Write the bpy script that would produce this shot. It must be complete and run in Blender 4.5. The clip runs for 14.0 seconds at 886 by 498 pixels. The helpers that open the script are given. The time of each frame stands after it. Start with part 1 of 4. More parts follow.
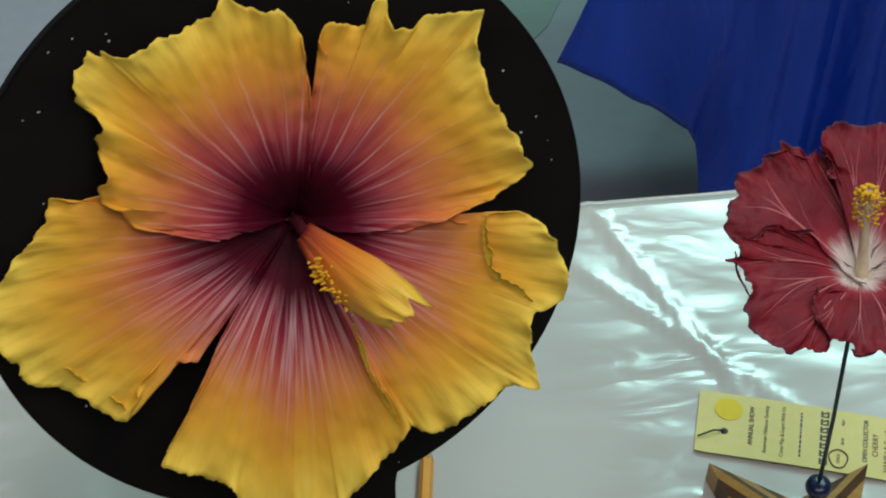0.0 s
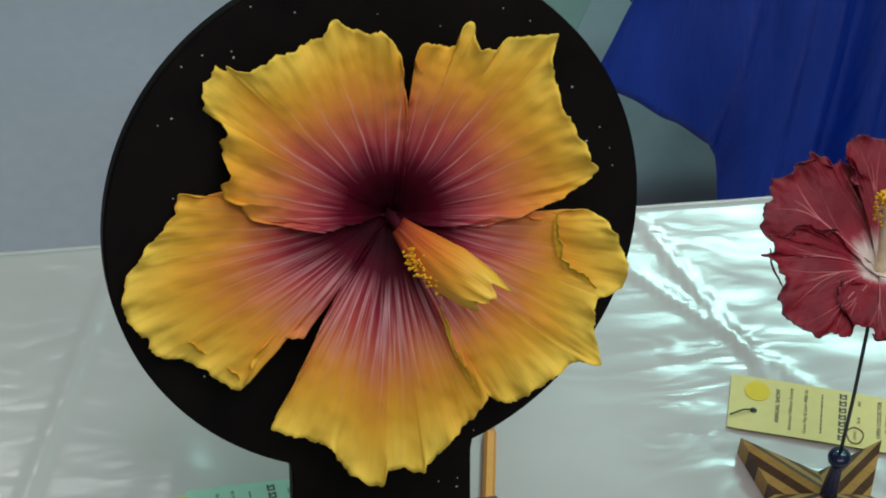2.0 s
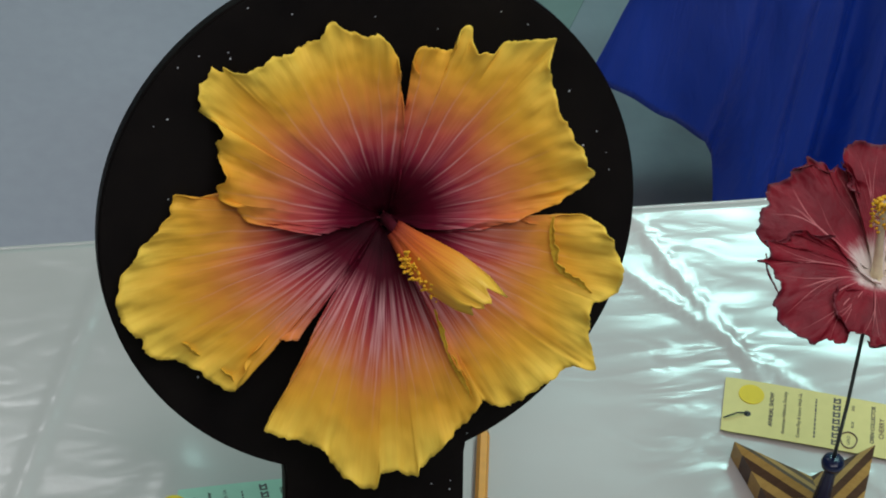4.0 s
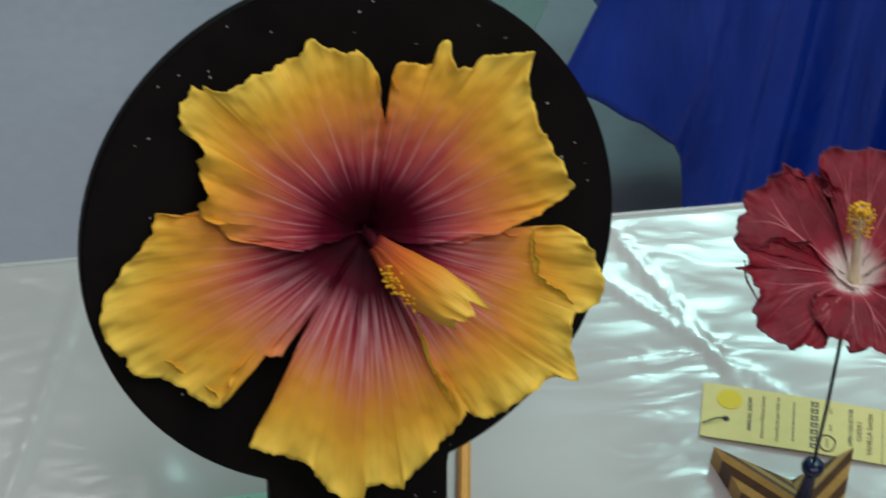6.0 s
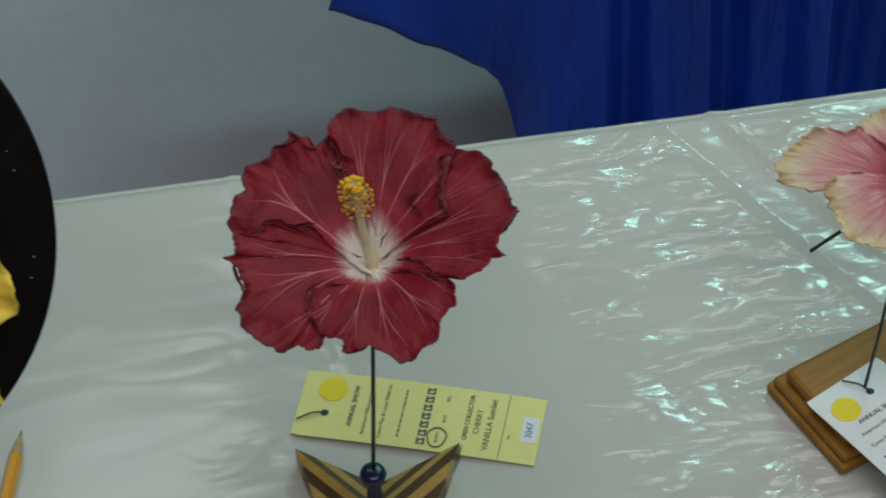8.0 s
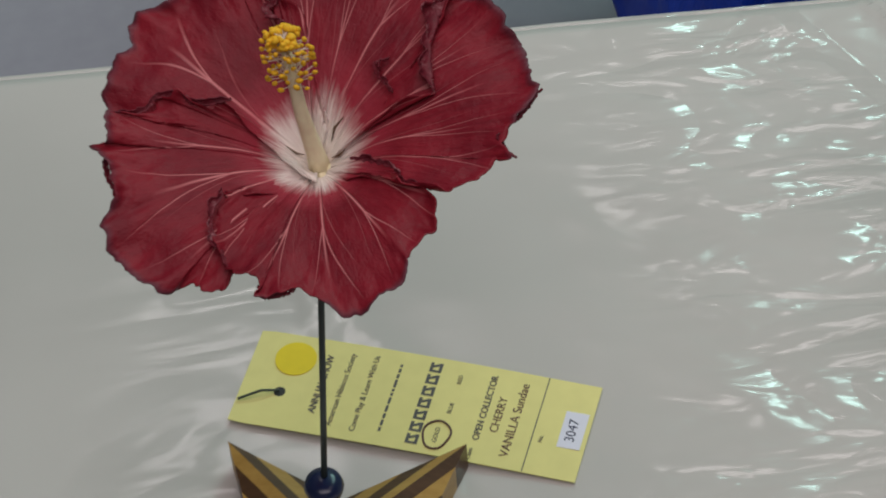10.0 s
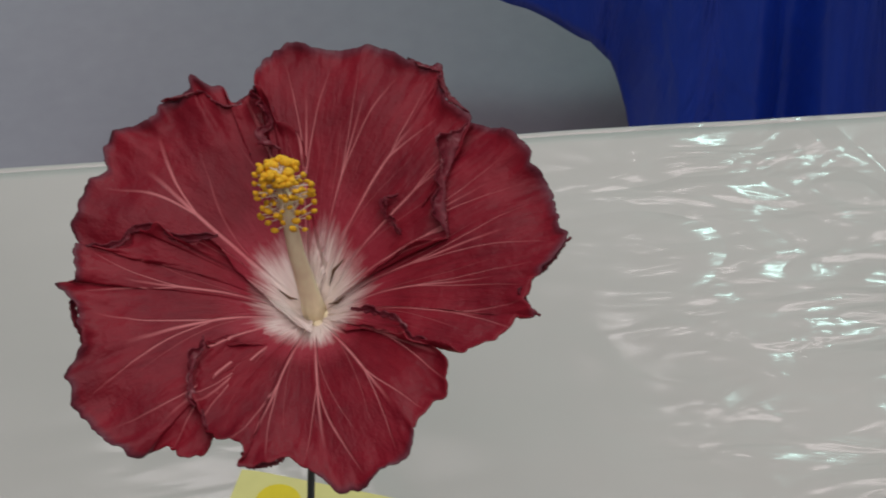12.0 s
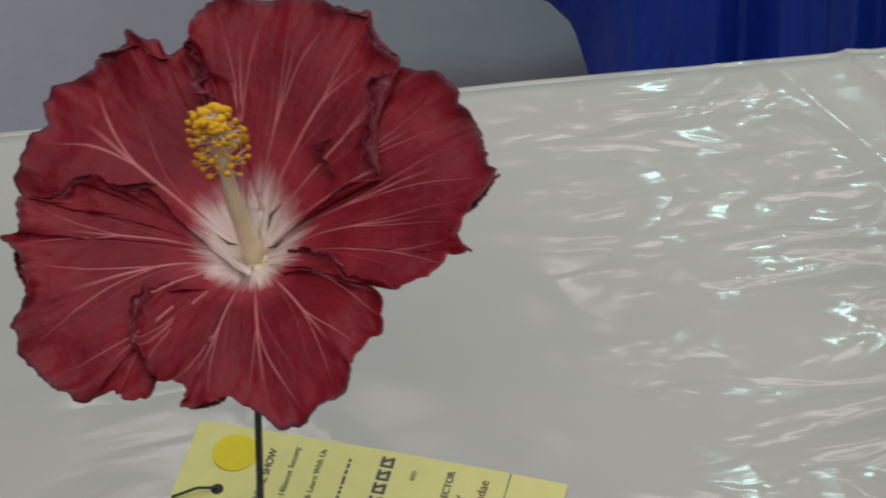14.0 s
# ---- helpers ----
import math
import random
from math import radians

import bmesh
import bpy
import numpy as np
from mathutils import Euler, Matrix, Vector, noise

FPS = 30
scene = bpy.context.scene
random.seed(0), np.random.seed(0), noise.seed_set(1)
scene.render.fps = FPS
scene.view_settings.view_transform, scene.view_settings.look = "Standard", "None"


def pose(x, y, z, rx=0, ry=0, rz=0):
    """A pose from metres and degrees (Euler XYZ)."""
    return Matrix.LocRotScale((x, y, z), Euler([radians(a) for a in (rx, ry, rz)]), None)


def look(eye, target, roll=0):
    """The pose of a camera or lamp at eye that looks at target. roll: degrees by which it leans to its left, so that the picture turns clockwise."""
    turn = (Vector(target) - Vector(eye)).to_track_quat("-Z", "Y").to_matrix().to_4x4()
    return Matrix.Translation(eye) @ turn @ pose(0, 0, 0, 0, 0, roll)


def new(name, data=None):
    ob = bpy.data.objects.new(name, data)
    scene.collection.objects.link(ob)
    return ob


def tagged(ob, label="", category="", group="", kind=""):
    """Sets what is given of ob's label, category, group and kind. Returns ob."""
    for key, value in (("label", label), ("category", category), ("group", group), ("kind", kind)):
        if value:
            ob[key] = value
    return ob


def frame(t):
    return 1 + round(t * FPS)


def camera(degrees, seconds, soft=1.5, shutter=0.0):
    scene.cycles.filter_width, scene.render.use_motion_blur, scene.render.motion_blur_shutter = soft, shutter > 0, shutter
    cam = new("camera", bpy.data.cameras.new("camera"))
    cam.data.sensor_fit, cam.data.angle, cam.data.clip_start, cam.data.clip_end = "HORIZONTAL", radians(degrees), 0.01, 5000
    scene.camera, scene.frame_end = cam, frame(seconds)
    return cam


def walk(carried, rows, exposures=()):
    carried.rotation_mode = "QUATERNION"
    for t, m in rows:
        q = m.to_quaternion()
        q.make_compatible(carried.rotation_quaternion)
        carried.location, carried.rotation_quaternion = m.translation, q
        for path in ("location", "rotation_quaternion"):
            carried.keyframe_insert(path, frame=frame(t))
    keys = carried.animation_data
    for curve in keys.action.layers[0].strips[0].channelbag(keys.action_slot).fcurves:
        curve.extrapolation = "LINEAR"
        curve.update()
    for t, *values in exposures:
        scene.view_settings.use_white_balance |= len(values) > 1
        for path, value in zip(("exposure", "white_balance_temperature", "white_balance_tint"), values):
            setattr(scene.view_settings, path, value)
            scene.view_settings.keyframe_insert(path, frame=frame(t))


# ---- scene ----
cam = camera(18.0, 14.0, soft=1.9, shutter=0.35)
PATH = [
    (0, (-0.4756, -0.8491, 1.8701), (-0.1778, 0.1663, 0.807), 6.84),
    (0.5, (-0.5089, -0.8888, 1.8892), (-0.2075, 0.1289, 0.8292), 7.93),
    (1, (-0.5526, -0.9688, 1.9855), (-0.2392, 0.045, 0.9253), 7.84),
    (1.5, (-0.5488, -0.9723, 1.9991), (-0.2405, 0.0446, 0.9404), 7.14),
    (2, (-0.5616, -0.9729, 1.9853), (-0.2518, 0.0477, 0.9307), 7.76),
    (2.5, (-0.5471, -0.9615, 1.9796), (-0.2465, 0.0542, 0.9176), 7.26),
    (3, (-0.5478, -0.9579, 1.9869), (-0.2485, 0.0536, 0.9204), 7.84),
    (3.5, (-0.5563, -0.9624, 1.992), (-0.2475, 0.0487, 0.928), 8.39),
    (5.8, (-0.5675, -0.9624, 1.9844), (-0.2459, 0.0546, 0.9297), 8.45),
    (6, (-0.5747, -0.958, 2.0004), (-0.2392, 0.0485, 0.9401), 8.47),
    (6.5, (-0.5625, -0.9681, 1.9667), (-0.165, 0.0129, 0.9039), 10.84),
    (6.7, (-0.5061, -0.9999, 1.9584), (-0.1219, -0.0076, 0.9012), 9.16),
    (7, (-0.2974, -1.0295, 2.0031), (-0.0458, -0.0142, 0.928), 2.71),
    (7.2, (-0.1873, -1.0307, 1.9862), (-0.0111, 0.0072, 0.9177), -0.05),
    (7.5, (-0.1277, -0.9939, 1.9684), (-0.0054, 0.045, 0.8934), -1.34),
    (8, (-0.0772, -0.8572, 1.9125), (0.036, 0.134, 0.7924), -2.92),
    (8.2, (-0.0516, -0.8443, 1.8853), (0.0492, 0.1465, 0.7636), -3.23),
    (8.5, (0.0164, -0.8271, 1.8706), (0.0329, 0.1599, 0.7411), -5.89),
    (8.7, (0.0309, -0.8243, 1.861), (0.0172, 0.1647, 0.7333), -6.94),
    (10.8, (0.0115, -0.4253, 1.4156), (0.0326, 0.5784, 0.3011), -3.95),
    (11, (0.0194, -0.4132, 1.4151), (0.0248, 0.5723, 0.2843), -4.36),
    (11.5, (0.0192, -0.4604, 1.4704), (0.0077, 0.5392, 0.3521), -4.77),
    (12, (0.0096, -0.4883, 1.4987), (0.0396, 0.5209, 0.3893), -2.52),
    (12.5, (0.0153, -0.4935, 1.4999), (0.0637, 0.51, 0.3861), -1.70),
    (13, (0.0075, -0.499, 1.4986), (0.075, 0.5038, 0.385), -0.44),
    (13.5, (-0.0036, -0.4939, 1.505), (0.0474, 0.4972, 0.3803), -1.12),
    (14, (0.0267, -0.5109, 1.5032), (0.0552, 0.4922, 0.3883), -4.40),
]
walk(cam, [(t, look(e, a, r)) for t, e, a, r in PATH], [(0, -0.12, 6350, 7), (6.2, -0.16, 6350, 12), (7.2, -0.46, 6250, -1), (8.7, -0.46, 6500, 4), (10.8, -0.20, 6850, 22), (14, -0.32, 6850, 20)])

# ---- world and light ----
world = bpy.data.worlds.new("hall_air")
scene.world = world
world.use_nodes = True
world.node_tree.nodes["Background"].inputs[0].default_value = (0.75, 0.85, 1.0, 1)
world.node_tree.nodes["Background"].inputs[1].default_value = 0.05


def area(name, eye, target, sx, sy, watts, colour):
    d = bpy.data.lights.new(name, "AREA")
    d.shape, d.size, d.size_y, d.energy, d.color = "RECTANGLE", sx, sy, watts, colour
    ob = new(name, d)
    ob.matrix_world = look(eye, target)
    return ob


# unseen overhead panels: a greenish pair and a small white one, placed by glints
for wy, watts in ((4.24, 122), (2.40, 36)):
    area("greenish_panel", (2.12, wy, 4.5), (2.12, wy, 0), 1.26, 0.28, watts, (0.53, 1.0, 0.92))
area("unseen_panel", (-0.36, 2.85, 4.5), (-0.36, 2.85, 0), 0.34, 0.30, 6, (1.0, 0.98, 0.99))
# two broad panels added as soft fill for the hall; no fixtures modelled
area("unseen_panel", (0.3, 0.3, 4.8), (0.3, 0.3, 0), 3.2, 1.2, 65, (1.0, 0.96, 0.965))
area("unseen_panel", (0.1, -2.0, 4.4), (0.1, -1.6, 0), 3.4, 1.5, 69, (1.0, 0.96, 0.965))


# ---- materials ----
class Nodes:
    """A small builder for node materials."""

    def __init__(self, name):
        self.mat = bpy.data.materials.new(name)
        self.mat.use_nodes = True
        self.tree = self.mat.node_tree
        self.bsdf = self.tree.nodes["Principled BSDF"]

    def add(self, kind, **values):
        n = self.tree.nodes.new(kind)
        for k, v in values.items():
            setattr(n, k, v)
        return n

    def link(self, a, b):
        self.tree.links.new(a, b)

    def put(self, socket, v):
        if isinstance(v, bpy.types.NodeSocket):
            self.link(v, socket)
        else:
            socket.default_value = v

    def math(self, op, a, b=0.0, c=0.0, clamp=False):
        n = self.add("ShaderNodeMath", operation=op, use_clamp=clamp)
        for s, v in zip(n.inputs, (a, b, c)):
            self.put(s, v)
        return n.outputs[0]

    def ramp(self, fac, stops, smooth=False):
        n = self.add("ShaderNodeValToRGB")
        r = n.color_ramp
        if smooth:
            r.interpolation = "EASE"
        while len(r.elements) < len(stops):
            r.elements.new(0.5)
        for e, (p, c) in zip(r.elements, stops):
            e.position, e.color = p, (*c, 1) if not isinstance(c, float) else (c, c, c, 1)
        self.put(n.inputs[0], fac)
        return n.outputs[0]

    def mix(self, fac, a, b, how="MIX"):
        n = self.add("ShaderNodeMix", data_type="RGBA", blend_type=how)
        self.put(n.inputs[0], fac)
        for s, v in ((n.inputs[6], a), (n.inputs[7], b)):
            self.put(s, (*v, 1) if isinstance(v, tuple) else v)
        return n.outputs[2]

    def coords(self, which="Object", scale=(1, 1, 1), rot=(0, 0, 0), loc=(0, 0, 0)):
        t = self.add("ShaderNodeTexCoord")
        m = self.add("ShaderNodeMapping")
        m.inputs["Scale"].default_value, m.inputs["Rotation"].default_value, m.inputs["Location"].default_value = scale, rot, loc
        self.link(t.outputs[which], m.inputs[0])
        return m.outputs[0]

    def noise(self, vec, scale, detail=3.0, rough=0.5, dist=0.0):
        n = self.add("ShaderNodeTexNoise")
        self.link(vec, n.inputs["Vector"])
        for k, v in (("Scale", scale), ("Detail", detail), ("Roughness", rough), ("Distortion", dist)):
            n.inputs[k].default_value = v
        return n.outputs[0]

    def bump(self, height, strength, distance=0.001, normal=None):
        n = self.add("ShaderNodeBump")
        n.inputs["Strength"].default_value, n.inputs["Distance"].default_value = strength, distance
        self.link(height, n.inputs["Height"])
        if normal:
            self.link(normal, n.inputs["Normal"])
        return n.outputs[0]

    def done(self, colour=None, rough=0.5, metal=0.0, normal=None, **more):
        if colour is not None:
            self.put(self.bsdf.inputs["Base Color"], (*colour, 1) if isinstance(colour, tuple) else colour)
        self.put(self.bsdf.inputs["Roughness"], rough)
        self.put(self.bsdf.inputs["Metallic"], metal)
        if normal is not None:
            self.link(normal, self.bsdf.inputs["Normal"])
        for k, v in more.items():
            self.put(self.bsdf.inputs[k.replace("_", " ")], v)
        return self.mat


def speckled(name, colour, rough=0.5, scale=40.0, spread=0.18, bump=0.1, metal=0.0, which="Object", **more):
    """A plain surface with two scales of variation."""
    m = Nodes(name)
    v = m.coords(which)
    a, b = m.noise(v, scale, 4), m.noise(v, scale * 0.12, 2)
    k = m.math("ADD", m.math("MULTIPLY", a, 0.5), m.math("MULTIPLY", b, 0.5))
    dark, light = tuple(c * (1 - spread) for c in colour), tuple(min(1, c * (1 + spread)) for c in colour)
    return m.done(m.ramp(k, [(0.3, dark), (0.7, light)]), rough, metal, m.bump(a, bump, 0.0004), **more)


def wood(name, dark, light, scale=60.0, rough=0.4, coat=0.3, axis=0):
    m = Nodes(name)
    s = [1.0, 1.0, 1.0]
    s[axis] = 0.08
    v = m.coords("Object", tuple(s))
    g = m.noise(v, scale * 2.2, 5, 0.6, 0.8)
    f = m.noise(v, scale * 12, 2)
    info = m.add("ShaderNodeObjectInfo")
    k = m.math("ADD", m.math("MULTIPLY", g, 0.75), m.math("MULTIPLY", f, 0.25))
    k = m.math("ADD", k, m.math("MULTIPLY", m.math("SUBTRACT", info.outputs["Random"], 0.5), 0.15))
    return m.done(m.ramp(k, [(0.3, dark), (0.68, light)]), rough, 0, m.bump(k, 0.2, 0.0004), Coat_Weight=coat, Coat_Roughness=0.12, Specular_IOR_Level=0.25)


def petal_yellow():
    """u runs across a petal, v from throat to rim."""
    m = Nodes("golden_petal")
    t = m.add("ShaderNodeTexCoord")
    sep = m.add("ShaderNodeSeparateXYZ")
    m.link(t.outputs["UV"], sep.inputs[0])
    u, v = sep.outputs[0], sep.outputs[1]
    info = m.add("ShaderNodeObjectInfo")
    cxyz = m.add("ShaderNodeCombineXYZ")
    m.put(cxyz.inputs[0], m.math("MULTIPLY", u, 11.0)), m.put(cxyz.inputs[1], m.math("MULTIPLY", v, 0.55))
    m.put(cxyz.inputs[2], m.math("MULTIPLY", info.outputs["Random"], 7.0))
    streak = m.noise(cxyz.outputs[0], 3.2, 3, 0.6, 0.25)
    fine = m.noise(cxyz.outputs[0], 8.0, 2, 0.6, 0.3)
    cloud = m.noise(m.coords("Object"), 30, 3)
    vv = m.math("ADD", v, m.math("MULTIPLY", m.math("SUBTRACT", streak, 0.5), 0.09))
    vv = m.math("ADD", vv, m.math("MULTIPLY", m.math("SUBTRACT", cloud, 0.5), 0.16))
    base = m.ramp(vv, [(0.13, (0.035, 0.001, 0.006)), (0.25, (0.115, 0.004, 0.018)), (0.34, (0.30, 0.026, 0.048)), (0.44, (0.52, 0.085, 0.066)), (0.53, (0.68, 0.180, 0.064)),
                       (0.64, (0.79, 0.300, 0.048)), (0.79, (0.89, 0.465, 0.045)), (0.97, (0.94, 0.680, 0.095))])
    x = m.math("ADD", m.math("MULTIPLY", u, 10.0), m.math("MULTIPLY", m.math("MULTIPLY", m.math("SUBTRACT", cloud, 0.5), 0.9), v))
    x = m.math("ADD", x, m.math("MULTIPLY", info.outputs["Random"], 5.0))
    cell = m.add("ShaderNodeTexWhiteNoise", noise_dimensions="1D")
    m.put(cell.inputs["W"], m.math("FLOOR", x))
    chance = cell.outputs["Value"]
    off = m.math("SUBTRACT", m.math("FRACT", x), m.math("ADD", m.math("MULTIPLY", chance, 0.4), 0.3))
    wide = m.math("ADD", m.math("MULTIPLY", chance, 0.030), 0.022)
    near = m.math("SUBTRACT", 1.0, m.math("DIVIDE", m.math("MULTIPLY", m.math("ABSOLUTE", off), m.math("ADD", v, 0.04)), wide), clamp=True)
    vein = m.math("MULTIPLY", near, m.ramp(fine, [(0.35, 0.45), (0.6, 1.0)]))
    where = m.ramp(v, [(0.22, 0.0), (0.36, 0.60), (0.48, 0.50), (0.66, 0.22), (0.84, 0.0)])
    base = m.mix(m.math("MULTIPLY", vein, where), base, m.ramp(v, [(0.22, (0.66, 0.24, 0.29)), (0.45, (0.86, 0.52, 0.46))]))
    broad = m.math("MULTIPLY", m.ramp(streak, [(0.44, 0.0), (0.62, 1.0)]), m.ramp(v, [(0.22, 0.0), (0.33, 0.70), (0.46, 0.60), (0.66, 0.0)]))
    place = m.add("ShaderNodeSeparateXYZ")
    m.link(m.coords("Object"), place.inputs[0])
    low = m.ramp(m.math("ADD", m.math("MULTIPLY", place.outputs[1], -9.0), 0.3), [(0.25, 0.12), (0.75, 1.0)])
    base = m.mix(m.math("MULTIPLY", broad, low), base, (0.84, 0.48, 0.48))
    gold = m.ramp(fine, [(0.35, 0.0), (0.55, 0.35)])
    base = m.mix(m.math("MULTIPLY", gold, m.ramp(v, [(0.45, 0.0), (0.75, 0.35)])), base, (0.70, 0.36, 0.02))
    h = m.math("ADD", m.math("MULTIPLY", streak, 0.8), m.math("MULTIPLY", fine, 0.3))
    h = m.math("SUBTRACT", h, m.math("MULTIPLY", vein, 0.12))
    return m.done(base, 0.5, 0, m.bump(h, 0.4, 0.0008), Specular_IOR_Level=0.1)


def petal_veined(name, body, body2, pale, vein_colour, rim, throat=0.2, veins=6.0, vein_mix=0.8):
    m = Nodes(name)
    t = m.add("ShaderNodeTexCoord")
    sep = m.add("ShaderNodeSeparateXYZ")
    m.link(t.outputs["UV"], sep.inputs[0])
    u, v = sep.outputs[0], sep.outputs[1]
    info = m.add("ShaderNodeObjectInfo")
    cxyz = m.add("ShaderNodeCombineXYZ")
    m.put(cxyz.inputs[0], m.math("MULTIPLY", u, 6.0)), m.put(cxyz.inputs[1], m.math("MULTIPLY", v, 1.1))
    m.put(cxyz.inputs[2], m.math("MULTIPLY", info.outputs["Random"], 9.0))
    wob = m.noise(cxyz.outputs[0], 0.7, 1)
    streak = m.noise(cxyz.outputs[0], 5.0, 4, 0.6)
    cloud = m.noise(m.coords("Object"), 45, 4)
    k = m.math("ADD", m.math("MULTIPLY", streak, 0.35), m.math("MULTIPLY", cloud, 0.65))
    base = m.ramp(k, [(0.30, body2), (0.60, body)])

    # main veins run out from the throat and fork part of the way
    x = m.math("ADD", m.math("MULTIPLY", u, veins), m.math("MULTIPLY", m.math("MULTIPLY", m.math("SUBTRACT", wob, 0.5), 0.8), v))
    x = m.math("ADD", x, m.math("MULTIPLY", info.outputs["Random"], 0.6))
    cell = m.add("ShaderNodeTexWhiteNoise", noise_dimensions="1D")
    m.put(cell.inputs["W"], m.math("ADD", m.math("FLOOR", x), m.math("MULTIPLY", info.outputs["Random"], 31.0)))
    chance = cell.outputs["Value"]
    off = m.math("SUBTRACT", m.math("FRACT", x), m.math("ADD", m.math("MULTIPLY", chance, 0.3), 0.35))
    past = m.math("MAXIMUM", m.math("SUBTRACT", v, m.math("ADD", m.math("MULTIPLY", chance, 0.25), 0.38)), 0.0)

    def line(d, width):
        d = m.math("MULTIPLY", m.math("ABSOLUTE", d), m.math("ADD", v, 0.02))
        return m.math("MULTIPLY", m.math("SUBTRACT", 1.0, m.math("DIVIDE", d, width), clamp=True), 1.5, clamp=True)

    side = m.math("SUBTRACT", m.math("ABSOLUTE", off), m.math("MULTIPLY", past, 0.62))
    second = m.math("SUBTRACT", m.math("ADD", off, m.math("MULTIPLY", m.math("SIGN", m.math("SUBTRACT", chance, 0.5)), m.math("MULTIPLY", m.math("SUBTRACT", v, 0.2), 0.75))), 0.0)
    trunk_ = m.math("MULTIPLY", line(off, 0.021), m.ramp(v, [(0.08, 0.0), (0.18, 1.0), (0.55, 0.75), (0.80, 0.0)]))
    fork = m.math("MULTIPLY", line(side, 0.013), m.ramp(v, [(0.38, 0.0), (0.46, 0.8), (0.7, 0.6), (0.93, 0.0)]))
    twig = m.math("MULTIPLY", line(second, 0.009), m.ramp(v, [(0.22, 0.0), (0.32, 0.30), (0.6, 0.2), (0.75, 0.0)]))
    lines = m.math("MAXIMUM", m.math("MAXIMUM", trunk_, fork), twig)
    base = m.mix(m.math("MULTIPLY", lines, vein_mix), base, vein_colour)
    place = m.add("ShaderNodeSeparateXYZ")
    m.link(m.coords("Object"), place.inputs[0])
    tv = m.math("ADD", v, m.math("MULTIPLY", m.math("SUBTRACT", streak, 0.5), 0.12))
    tv = m.math("SUBTRACT", tv, m.math("MULTIPLY", place.outputs[1], 2.2))
    base = m.mix(m.ramp(tv, [(throat, 0.9), (throat + 0.12, 0.6), (throat + 0.30, 0.0)]), base, (0.50, 0.055, 0.085))
    tw = m.math("ADD", tv, m.math("MULTIPLY", m.math("SUBTRACT", 0.5, m.noise(cxyz.outputs[0], 9.0, 2)), 0.10))
    base = m.mix(m.ramp(tw, [(throat, 1.0), (throat + 0.05, 0.85), (throat + 0.11, 0.25), (throat + 0.16, 0.0)]), base, pale)
    base = m.mix(m.ramp(v, [(0.955, 0.0), (0.995, 0.85)]), base, rim)
    h = m.math("SUBTRACT", streak, m.math("MULTIPLY", lines, 0.8))
    h = m.math("ADD", h, m.math("MULTIPLY", m.noise(m.coords("Object"), 260, 4, 0.6), 0.7))
    return m.done(base, 0.5, 0, m.bump(h, 0.75, 0.0011), Specular_IOR_Level=0.2)


def petal_pink():
    m = Nodes("pink_cream_petal")
    t = m.add("ShaderNodeTexCoord")
    sep = m.add("ShaderNodeSeparateXYZ")
    m.link(t.outputs["UV"], sep.inputs[0])
    u, v = sep.outputs[0], sep.outputs[1]
    cxyz = m.add("ShaderNodeCombineXYZ")
    m.put(cxyz.inputs[0], m.math("MULTIPLY", u, 8.0)), m.put(cxyz.inputs[1], m.math("MULTIPLY", v, 0.8))
    streak = m.noise(cxyz.outputs[0], 4.0, 4, 0.6, 0.3)
    cloud = m.noise(m.coords("Object"), 60, 3)
    vv = m.math("ADD", v, m.math("MULTIPLY", m.math("SUBTRACT", streak, 0.5), 0.5))
    vv = m.math("ADD", vv, m.math("MULTIPLY", m.math("SUBTRACT", cloud, 0.5), 0.2))
    base = m.ramp(vv, [(0.08, (0.24, 0.02, 0.03)), (0.2, (0.46, 0.09, 0.12)), (0.48, (0.58, 0.19, 0.21)), (0.70, (0.63, 0.33, 0.31)), (0.90, (0.65, 0.50, 0.36)), (1.0, (0.62, 0.46, 0.22))])
    base = m.mix(m.math("MULTIPLY", m.ramp(streak, [(0.55, 0.0), (0.65, 0.6)]), m.ramp(v, [(0.2, 0.0), (0.4, 1.0), (0.8, 0.0)])), base, (0.80, 0.60, 0.56))
    return m.done(base, 0.5, 0, m.bump(streak, 0.9, 0.0014), Specular_IOR_Level=0.2)


